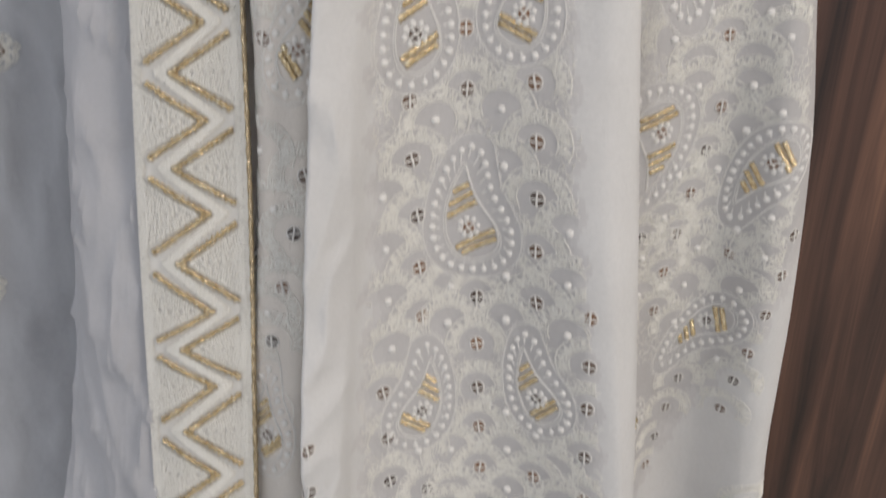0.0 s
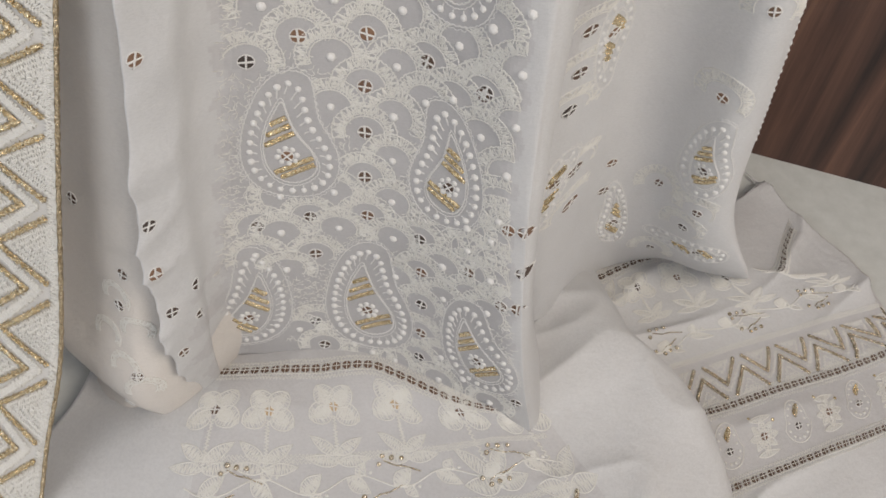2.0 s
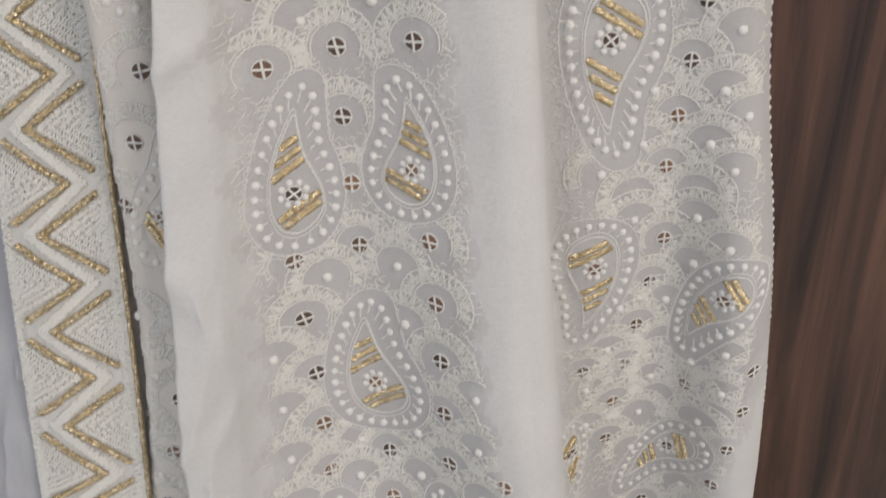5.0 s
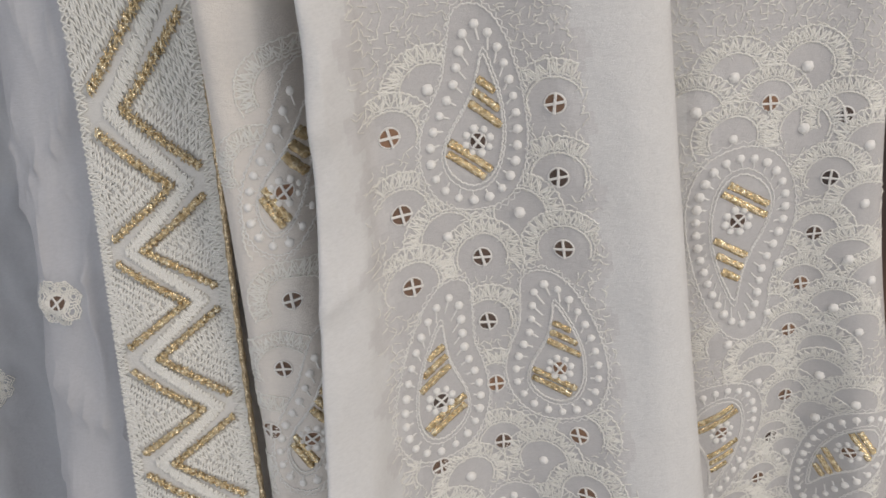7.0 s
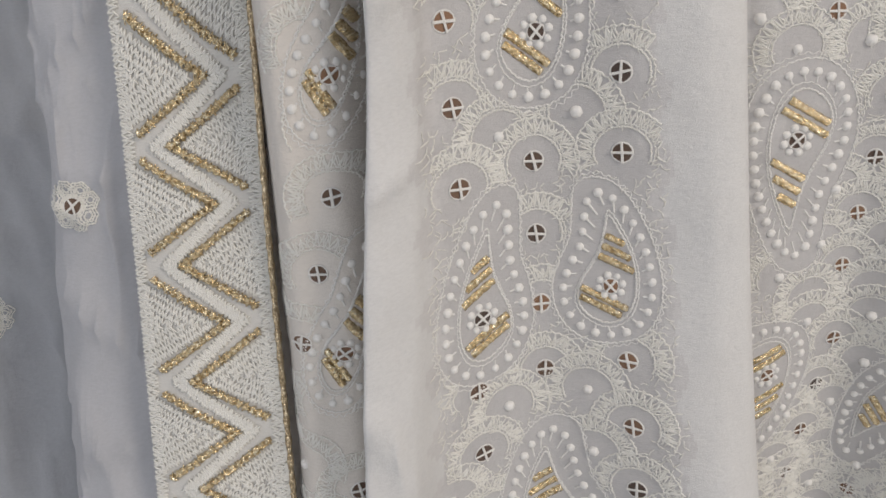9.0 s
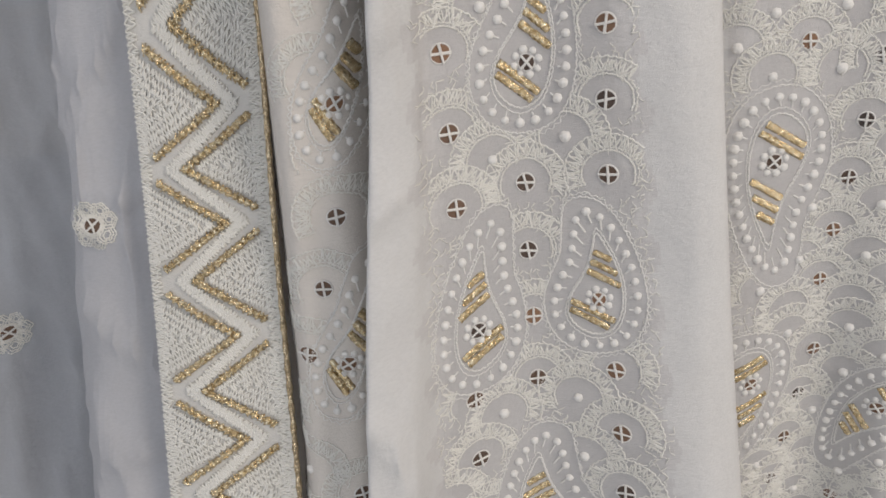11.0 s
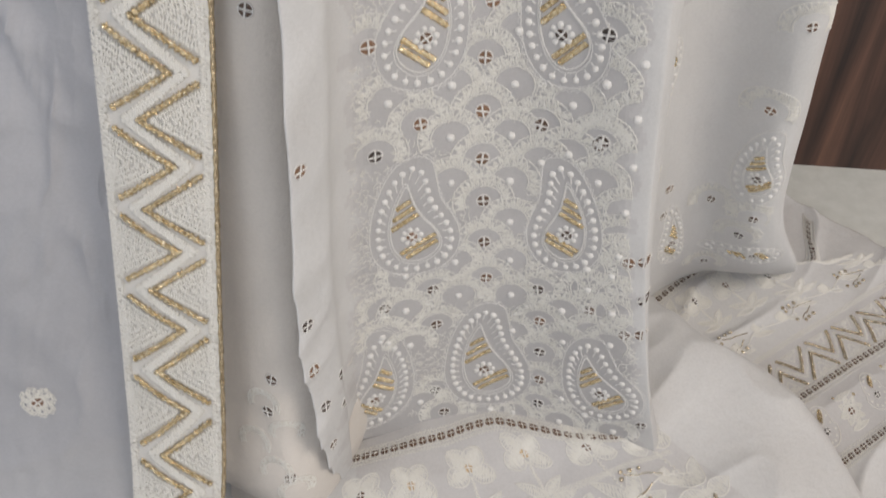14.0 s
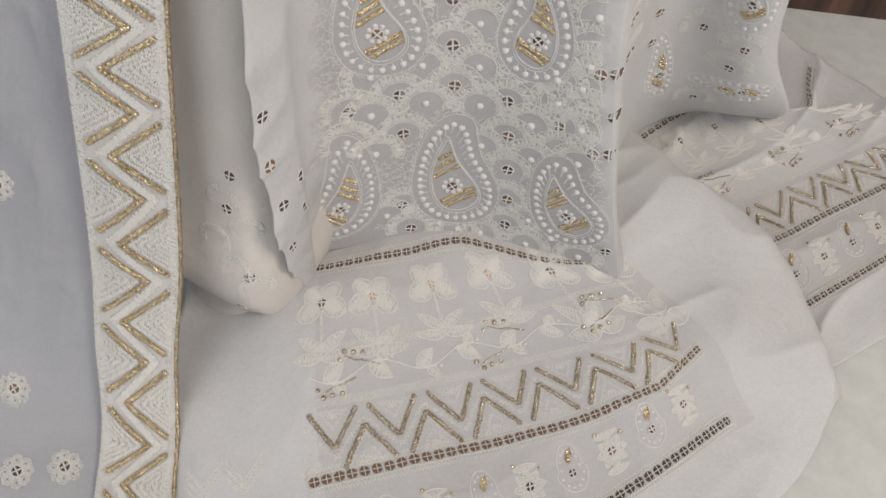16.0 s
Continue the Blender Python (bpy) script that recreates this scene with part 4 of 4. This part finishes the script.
SIDE_PEARLS = ((0.0887, 0.2898), (0.0898, 0.2638), (0.0917, 0.2389), (0.0922, 0.2128), (0.0931, 0.1858), (0.0954, 0.1596))
WING = ((0.245, 0.4057), (0.240, 0.3831), (0.243, 0.3569))
FOLD_HOLES = ((-0.0496, 0.2620), (-0.0525, 0.1775), (-0.0506, 0.1518), (-0.0480, 0.1220), (-0.0462, 0.0882), (-0.0390, 0.1285), (-0.0395, 0.1085))


def left_limit(z):
    return np.interp(z, (0.04, 0.2, 0.4, 0.5, 0.7), (-0.042, -0.036, -0.030, -0.019, -0.010))


def right_limit(z):
    return np.interp(z, (0.04, 0.1, 0.2, 0.4, 0.5, 0.7), (0.128, 0.116, 0.096, 0.080, 0.068, 0.058))


LIMITS = (left_limit, right_limit)
front_blocks = list(PAISLEYS)
front_holes = HOLES_A + HOLES_B + HOLES_C
def pearl_sites(holes, blocks, limits, dx, dz, near, z_low):
    """Sites between the eyelets, half a pitch aside and half a row up or down."""
    lo, hi = limits
    sites = []
    for h in sorted(holes, key=lambda q: -q[1]):
        for sx, sz in ((-1, -1), (1, -1), (-1, 1), (1, 1), (-2, 0), (2, 0)):
            c = (h[0] + sx * dx, h[1] + sz * dz)
            if c[1] > z_low and lo(c[1]) + 0.002 < c[0] < hi(c[1]) - 0.004 and not any(inside(c, p) for p in blocks) and min(math.hypot(c[0] - q[0], c[1] - q[1]) for q in list(holes) + sites) > near:
                sites.append(c)
    return sites


front_holes = [c for c in front_holes if not any(inside(c, p.mean(0) + (p - p.mean(0)) * 0.72) for p in front_blocks)]
front_pearls = pearl_sites(list(front_holes) + list(SIDE_PEARLS), front_blocks, LIMITS, 0.0140, 0.0123, 0.0102, 0.045) + list(SIDE_PEARLS)
front_sites = list(front_holes) + front_pearls
for c in front_holes:
    eyelet(kurta, FRONT, c)
    scallop(kurta, FRONT, c, front_blocks, LIMITS, sites=front_sites)
for c in front_pearls:
    scallop(kurta, FRONT, c, front_blocks, LIMITS, pearl=True, sites=front_sites)
open_lace(kurta, FRONT, front_sites, front_blocks, LIMITS, 0.05, 0.72, 21)
for u, z in WING:
    eyelet(kurta, on_patch(front, u, float(np.interp(-z, -front.p[:, front.nu // 2, 2], np.linspace(0, 1, front.nv)))), (0.0, 0.0))
for c in FOLD_HOLES:
    eyelet(kurta, near_patch(front, c), (0.0, 0.0))

# ---------------------------------------------------------------- the side pleat
SIDE = on_front(right)
PAISLEYS.clear()
for x, z, ang, size, mir, slim in ((0.1165, 0.6075, 176, 0.0540, True, 0.90), (0.1111, 0.5085, 174, 0.0450, False, 1.05), (0.1659, 0.4918, 150, 0.0420, True, 0.90), (0.1485, 0.3916, 135, 0.0430, True, 0.85),
                                   (0.1869, 0.1562, 8, 0.0390, False, 0.85), (0.1090, 0.3242, 160, 0.0330, True, 0.50), (0.1005, 0.4020, -176, 0.0350, False, 0.5), (0.1187, 0.2330, 176, 0.0330, True, 0.45), (0.1110, 0.1560, 176, 0.0330, False, 0.50), (0.1517, 0.0820, 4, 0.040, True, 0.5), (0.2063, 0.0800, 100, 0.034, False, 0.7)):
    paisley(kurta, SIDE, (x, z), ang, size, mir, slim)
side_blocks = list(PAISLEYS)
SIDE_A = ((0.1274, 0.6521), (0.1540, 0.6445), (0.1507, 0.6202), (0.1465, 0.5972), (0.1429, 0.5749), (0.1395, 0.5526), (0.1405, 0.5174), (0.1353, 0.4949), (0.1300, 0.4724), (0.1820, 0.4518), (0.1058, 0.4508), (0.1252, 0.4495), (0.1544, 0.4367),
          (0.1790, 0.4295), (0.1202, 0.4270), (0.1740, 0.4058), (0.1171, 0.4027), (0.1693, 0.3791))
SIDE_B = ((0.1657, 0.3567), (0.1372, 0.3494), (0.1623, 0.3324), (0.1319, 0.3272), (0.1273, 0.3050), (0.1230, 0.2840), (0.1852, 0.2628), (0.1079, 0.2426), (0.1083, 0.2210), (0.1803, 0.2079), (0.1082, 0.2008), (0.1188, 0.1555),
          (0.1384, 0.1377), (0.1213, 0.1316), (0.1692, 0.1241), (0.1943, 0.1213), (0.1386, 0.1155), (0.1917, 0.1002), (0.1809, 0.0567))
SIDE_LIMITS = (lambda z: np.interp(z, (0.05, 0.3, 0.6), (0.112, 0.104, 0.094)), lambda z: np.interp(z, (0.3, 0.4, 0.5, 0.65), (0.150, 0.178, 0.181, 0.169)))
side_pearls = pearl_sites(SIDE_A, side_blocks, SIDE_LIMITS, 0.0130, 0.0115, 0.0100, 0.36)
side_sites = list(SIDE_A) + side_pearls
for c in SIDE_A:
    eyelet(kurta, SIDE, c, 0.0029)
    scallop(kurta, SIDE, c, side_blocks, SIDE_LIMITS, sites=side_sites)
for c in SIDE_B:
    eyelet(kurta, SIDE, c, 0.0028)
    if c[1] > 0.31 and c[0] < 0.15:
        scallop(kurta, SIDE, c, side_blocks, SIDE_LIMITS)
    elif c[0] > 0.155:
        scallop(kurta, SIDE, c, side_blocks, (lambda z: 0.15, lambda z: 0.205))
    elif c[0] < 0.128 and c[1] > 0.12:
        scallop(kurta, SIDE, c, side_blocks, (lambda z: 0.090, lambda z: 0.128), 0.0075, 0.0125)
for c in side_pearls:
    scallop(kurta, SIDE, c, side_blocks, SIDE_LIMITS, pearl=True, sites=side_sites)
open_lace(kurta, SIDE, side_sites, side_blocks, SIDE_LIMITS, 0.37, 0.70, 22)
selvedge = Batch()
for k in range(150):
    z = 0.80 - k * 0.0042
    knots(selvedge, SIDE, [(0.300, z)], 0.0012, 0.9, 6)
selvedge.build("selvedge_knots", WHITE, kurta, "row of small white edging knots")

# ---------------------------------------------------------------- the inner pleat
INNER_AT = on_front(inner)
PAISLEYS.clear()
for x, z, ang, size, mir in ((-0.0400, 0.6577, -25, 0.040, True), (-0.0470, 0.5667, -24, 0.040, True), (-0.0740, 0.3950, 2, 0.038, False)):
    paisley(kurta, INNER_AT, (x, z), ang, size, mir, 0.7)
inner_blocks = list(PAISLEYS)
INNER_HOLES = ((-0.0442, 0.6203), (-0.0519, 0.5955), (-0.0606, 0.5716), (-0.0481, 0.5153), (-0.0544, 0.4909), (-0.0613, 0.4666), (-0.0683, 0.4412), (-0.0640, 0.3366), (-0.0720, 0.3150), (-0.1064, 0.1574), (-0.0753, 0.1321), (-0.0790, 0.1105), (-0.1200, 0.1230), (-0.0685, 0.0713), (-0.0759, 0.0456))
INNER_LIMITS = (lambda z: -1.0, lambda z: 1.0)
for c in INNER_HOLES:
    eyelet(kurta, INNER_AT, c, 0.0029)
    if c[1] > 0.36:
        scallop(kurta, INNER_AT, c, inner_blocks, INNER_LIMITS)
for k in range(14):
    c = (-0.034 - k * 0.0035 - 0.008 * (k % 2), 0.690 - k * 0.0235)
    if min(math.hypot(c[0] - h[0], c[1] - h[1]) for h in INNER_HOLES) > 0.009:
        scallop(kurta, INNER_AT, c, inner_blocks, INNER_LIMITS, pearl=True)
for c in ((-0.081, 0.115), (-0.070, 0.098), (-0.088, 0.088), (-0.076, 0.074), (-0.066, 0.062)):
    scallop(kurta, INNER_AT, c, [], INNER_LIMITS, 0.0060, 0.0090)

# ---------------------------------------------------------------- the hem lying on the counter
def on_band(sheet, u0, u1, vs, length):
    """Places along a band of a hem: s metres along it from u0 to u1, w metres from its middle line towards the front edge."""
    us = np.linspace(u0, u1, len(vs))
    v0 = float(np.mean(vs))
    a, _ = sheet.at([((u0 + u1) / 2, v0 - 0.02), ((u0 + u1) / 2, v0 + 0.02)])
    sv = np.linalg.norm(a[1] - a[0]) / 0.04

    def place(pts, h=0.0):
        pts = np.atleast_2d(np.asarray(pts, float))
        u = u0 + (u1 - u0) * pts[:, 0] / length
        return sheet.at(np.stack([u, np.interp(u, us, vs) + pts[:, 1] / sv], 1), h)
    return place


def hem_flower(parent, place, warm):
    """A four-petalled flower on a stem with four leaves."""
    b = Batch()
    for a in (52, 128, -28, 208):
        g = radians(a)
        leaf_fill(b, place, (0.0022 * math.cos(g), 0.0022 * math.sin(g)), g, 0.0135, 0.0125, full=0.55)
        leaf_fill(b, place, (0.003 * math.cos(g), 0.003 * math.sin(g)), g, 0.0095, 0.0070, full=0.6)
    strokes(b, place, zigzag((0, -0.005), (0, -0.030), 0.0012, 0.0008), 0.0004, 0.0004)
    for a, y in ((35, -0.026), (145, -0.026), (8, -0.030), (172, -0.030)):
        leaf_fill(b, place, (0.0, y), radians(a), 0.0165, 0.0058)
    ob = b.build("flower_motif", THREAD, parent, "cream satin-stitched flower on a leafy stem")
    eyelet(ob, place, (0.0, 0.0), 0.0028, False, 0.0, TAN if warm else HOLE)


def sprig(parent, place, flip):
    """A gold bead sprig."""
    g = Batch()
    k = -1 if flip else 1
    tube(g, place, [(0.013, -0.004 * k), (0.006, -0.001 * k), (0.0, 0.0), (-0.006, 0.003 * k)], 0.0004, 0.0005, 4)
    knots(g, place, [(-0.009, 0.001 * k), (-0.006, 0.0055 * k), (-0.001, 0.0045 * k), (0.0045, 0.004 * k)], 0.0014, 0.9, 8, 0.0003)
    knots(g, place, [(0.013 - 0.0019 * q, -0.004 * k + 0.0008 * q * k) for q in range(6)], 0.00055, 0.9, 5, 0.0003)
    g.build("gold_sprig", BRONZE, parent, "sprig of gold beads")


def vine(parent, place, length, amp, period):
    b = Batch()
    n = int(length / 0.002)
    tube(b, place, [(length * k / n, amp * math.sin(2 * math.pi * length * k / n / period)) for k in range(n + 1)], 0.0005, 0.0004, 4)
    s = period * 0.15
    k = 0
    while s < length:
        up = 1 if k % 2 else -1
        y = amp * math.sin(2 * math.pi * s / period)
        leaf_fill(b, place, (s, y), up * radians(38), 0.016, 0.0085)
        leaf_fill(b, place, (s + 0.003, y), up * radians(38), 0.0105, 0.0045)
        leaf_fill(b, place, (s + 0.006, y), -up * radians(50), 0.0095, 0.006)
        knots(b, place, [(s + 0.011, -up * amp * 0.9), (s + 0.0145, -up * amp * 1.1)], 0.0010, 0.8, 6)
        s += period * 0.5
        k += 1
    b.build("leaf_vine", THREAD, parent, "cream stitched vine with leaves")


def border_lines(parent, place, length, w):
    b = Batch()
    for q in (-0.0016, 0.0, 0.0016):
        strokes(b, place, zigzag((0, w + q), (length, w + q), 0.0009, 0.0012), 0.00028, 0.0004)
    b.build("stitched_line", THREAD, parent)


def little_row(parent, place, length, step):
    """The lower band: small paisleys and eyelet flowers in turn."""
    s = step * 0.4
    k = 0
    while s < length:
        b = Batch()
        if k % 2 == 0:
            knots(b, place, [(s + 0.0085 * math.cos(a) * (0.9 if math.sin(a) < 0 else 0.7), -0.002 - 0.0115 * math.sin(a)) for a in np.linspace(0, 2 * math.pi, 15)[:-1]], 0.0009, 0.9, 6)
            tube(b, place, [(s + 0.0115 * math.cos(a) * (0.9 if math.sin(a) < 0 else 0.7), -0.002 - 0.0145 * math.sin(a)) for a in np.linspace(0, 2 * math.pi, 25)[:-1]], 0.0004, 0.0004, 4, True)
            ob = b.build("small_paisley", THREAD, parent)
            g = Batch()
            for q in range(8):
                f = q / 7
                w = 0.0022 * math.sin(math.pi * (0.15 + 0.75 * f))
                y = -0.0045 - 0.0075 * (1 - f)
                x = s + 0.0024 * (1 - f) ** 2
                tube(g, place, [(x - w, y), (x, y - 0.0004), (x + w, y)], 0.0005, 0.0006, 4)
            tagged(g.build("gold_drop", GOLD, ob, "gold stitched drop"), kind="stuff")
            eyelet(ob, place, (s, 0.0015), 0.0024)
        else:
            for q in range(8):
                a = q * math.pi / 4
                leaf_fill(b, place, (s + 0.003 * math.cos(a), 0.003 * math.sin(a)), a, 0.0075, 0.0045)
            for y in (-0.011, 0.011):
                leaf_fill(b, place, (s - 0.008, y), 0.0, 0.016, 0.004)
            ob = b.build("small_flower", THREAD, parent)
            eyelet(ob, place, (s, 0.0), 0.0026)
            g = Batch()
            knots(g, place, [(s - 0.007, -0.0135), (s + 0.009, -0.008)], 0.0011, 0.9, 7)
            g.build("gold_bead", GOLD, ob)
        s += step * 0.5
        k += 1


for u, v, warm in ((0.275, 0.318, False), (0.356, 0.318, True), (0.456, 0.295, True), (0.557, 0.271, True), (0.664, 0.245, False), (0.755, 0.262, False)):
    hem_flower(kurta, on_patch(front_hem, 0.8 * u, v), warm)
ladder(kurta, on_band(front_hem, 0.2040, 0.6400, (0.196, 0.200, 0.196, 0.172, 0.180, 0.196, 0.232), 0.19), 0.0, 0.19, pitch=0.0063, size=0.0027)
ladder(kurta, on_band(front_hem, 0.2000, 0.6128, (0.676, 0.675, 0.674, 0.682, 0.700, 0.712, 0.664), 0.245), 0.0, 0.245, pitch=0.0066, size=0.0029)
ladder(kurta, on_band(front_hem, 0.2200, 0.6040, (0.866, 0.866, 0.864, 0.860, 0.856, 0.853, 0.845), 0.245), 0.0, 0.245, pitch=0.0066, size=0.0029)
border_lines(kurta, on_band(front_hem, 0.2096, 0.6200, (0.425, 0.420, 0.412, 0.404, 0.394, 0.376, 0.380), 0.22), 0.22, 0.0)
border_lines(kurta, on_band(front_hem, 0.2016, 0.6160, (0.532, 0.528, 0.522, 0.518, 0.530, 0.560, 0.545), 0.235), 0.235, 0.0)
vine(kurta, on_band(front_hem, 0.2064, 0.6160, (0.478, 0.475, 0.470, 0.462, 0.464, 0.470, 0.465), 0.225), 0.225, 0.0045, 0.055)
for u, v, flip in ((0.322, 0.452, False), (0.290, 0.502, True), (0.535, 0.430, False), (0.505, 0.492, True), (0.695, 0.420, False), (0.670, 0.480, True)):
    sprig(kurta, on_patch(front_hem, 0.8 * u, v), flip)
chevrons(kurta, on_band(front_hem, 0.2000, 0.6120, (0.545, 0.541, 0.536, 0.534, 0.552, 0.578, 0.560), 0.242), -0.004, 0.244, 0.0335, 0.0350, -0.0010, 0.0017, True, (0.04, 0.62, 0.34, 0.94), BRONZE, False)
little_row(kurta, on_band(front_hem, 0.2280, 0.5760, (0.778, 0.776, 0.774, 0.776, 0.780, 0.782, 0.770), 0.225), 0.225, 0.055)

ladder(kurta, on_band(right_hem, 0.030, 0.400, (0.186, 0.184, 0.176, 0.176, 0.186), 0.10), 0.0, 0.10, pitch=0.0062, size=0.0026)
ladder(kurta, on_band(right_hem, 0.600, 0.930, (0.240, 0.225, 0.190, 0.150, 0.130), 0.085), 0.0, 0.085, pitch=0.0055, size=0.0022)
ladder(kurta, on_band(right_hem, 0.030, 0.95, (0.667, 0.670, 0.676, 0.678, 0.680), 0.31), 0.0, 0.200, pitch=0.0062, size=0.0026)
ladder(kurta, on_band(right_hem, 0.035, 0.95, (0.828, 0.832, 0.838, 0.840, 0.840), 0.31), 0.0, 0.205, pitch=0.0062, size=0.0026)
vine(kurta, on_band(right_hem, 0.060, 0.90, (0.425, 0.415, 0.410, 0.405, 0.400), 0.24), 0.19, 0.004, 0.055)
chevrons(kurta, on_band(right_hem, 0.030, 0.95, (0.528, 0.535, 0.543, 0.546, 0.546), 0.30), -0.004, 0.232, 0.0315, 0.0325, -0.002, 0.0017, True, (0.04, 0.62, 0.34, 0.94), BRONZE, False)
border_lines(kurta, on_band(right_hem, 0.035, 0.95, (0.500, 0.507, 0.513, 0.515, 0.515), 0.29), 0.222, 0.0)
little_row(kurta, on_band(right_hem, 0.060, 0.95, (0.755, 0.757, 0.760, 0.762, 0.762), 0.29), 0.19, 0.052)
for u, v, flip in ((0.138, 0.374, False), (0.110, 0.420, True), (0.367, 0.405, False), (0.340, 0.450, True), (0.600, 0.395, False), (0.575, 0.440, True)):
    sprig(kurta, on_patch(right_hem, u, v), flip)
for u, v in ((0.092, 0.135), (0.174, 0.242), (0.303, 0.242), (0.45, 0.27), (0.70, 0.28)):
    place = on_patch(right_hem, u, v)
    hem_flower(kurta, place, False)

# ---------------------------------------------------------------- the border band of the shawl
BAND_W = 0.0475
PERIOD = 0.0418
# where each period of the zigzag lies down the band
GAPS = (-0.06, -0.02, 0.022, 0.072, 0.1197, 0.166, 0.2046, 0.2394, 0.2741, 0.3127, 0.3436, 0.3822, 0.4209, 0.4595, 0.4942, 0.529, 0.5637, 0.6023, 0.6535, 0.7375, 0.834, 0.93, 1.03)
arc = np.arange(len(GAPS)) * PERIOD
end_s = float(np.interp(0.995, GAPS, arc))


def on_border(pts, h=0.0):
    pts = np.atleast_2d(np.asarray(pts, float))
    v = np.interp(pts[:, 0], arc, GAPS)
    return border.at(np.stack([pts[:, 1] / BAND_W, v], 1), np.asarray(h) + 0.0008)


chevrons(dupatta, on_border, 0.03, end_s, BAND_W, PERIOD, PERIOD / 2, 0.00185)
edge = Batch()
for w in (0.0012, 0.0030, 0.0435, 0.0455, 0.0470):
    for k in range(30):
        a, b = 0.03 + (end_s - 0.03) * k / 30, 0.03 + (end_s - 0.03) * (k + 1) / 30
        strokes(edge, on_border, zigzag((a, w), (b, w), 0.0015, 0.0008, 0.7), 0.00036, 0.0004)
tagged(edge.build("edge_stitching", THREAD, dupatta), kind="stuff")
cord = Batch()
tube(cord, on_border, [(0.03 + (end_s - 0.03) * k / 400, BAND_W) for k in range(401)], 0.00125 * (1 + 0.15 * np.sin(np.arange(401) * 1.7)), 0.0, 6)
cord.build("piping_cord", PIPING, dupatta, "antique gold piping along the band")


def sheer_flower(place, c, size=0.0095):
    b = Batch()
    for q in range(8):
        a = q * math.pi / 4 + 0.2 + rng.uniform(-0.1, 0.1)
        p = (c[0] + size * 0.66 * math.cos(a), c[1] + size * 0.66 * math.sin(a))
        for r in (0.30, 0.21, 0.12):
            cord_line(b, place, np.array([(p[0] + size * r * math.cos(g) * 1.1, p[1] + size * r * math.sin(g) * 1.1) for g in np.linspace(0, 6.28, 13)[:-1]]), 0.0003, 0.00034)
    for r in (0.33, 0.40):
        cord_line(b, place, np.array([(c[0] + size * r * math.cos(g), c[1] + size * r * math.sin(g)) for g in np.linspace(0, 6.28, 22)[:-1]]), 0.0003, 0.00040)
    ob = b.build("flower_motif", THREAD, dupatta, "small cream flower stitched round an eyelet")
    eyelet(ob, place, c, 0.0028, False, 0.6)


SHEER_AT = on_front(sheer)
for c in ((-0.1407, 0.6155), (-0.1923, 0.1213)):
    sheer_flower(SHEER_AT, c)
SHEER_BACK = on_front(sheer_back)
for c in ((-0.222, 0.546), (-0.241, 0.430)):
    sheer_flower(SHEER_BACK, c)
for u, v in ((0.93, 0.865), (0.84, 0.875), (0.80, 0.80), (0.70, 0.90)):
    sheer_flower(on_patch(sheer, u, v), (0.0, 0.0))

# white-on-white chevrons in the plain part of the hem
ghost = on_patch(front_hem, 0.125, 0.64)
for x in (-0.012, 0.010):
    g = Batch()
    for k in range(3):
        y = -0.004 * k
        strokes(g, ghost, zigzag((x - 0.010, y + 0.012), (x, y), 0.0010, 0.0010), 0.00034, 0.0004)
        strokes(g, ghost, zigzag((x + 0.010, y + 0.012), (x, y), 0.0010, 0.0010), 0.00034, 0.0004)
    tagged(g.build("thread_chevron", THREAD, kurta), kind="stuff")
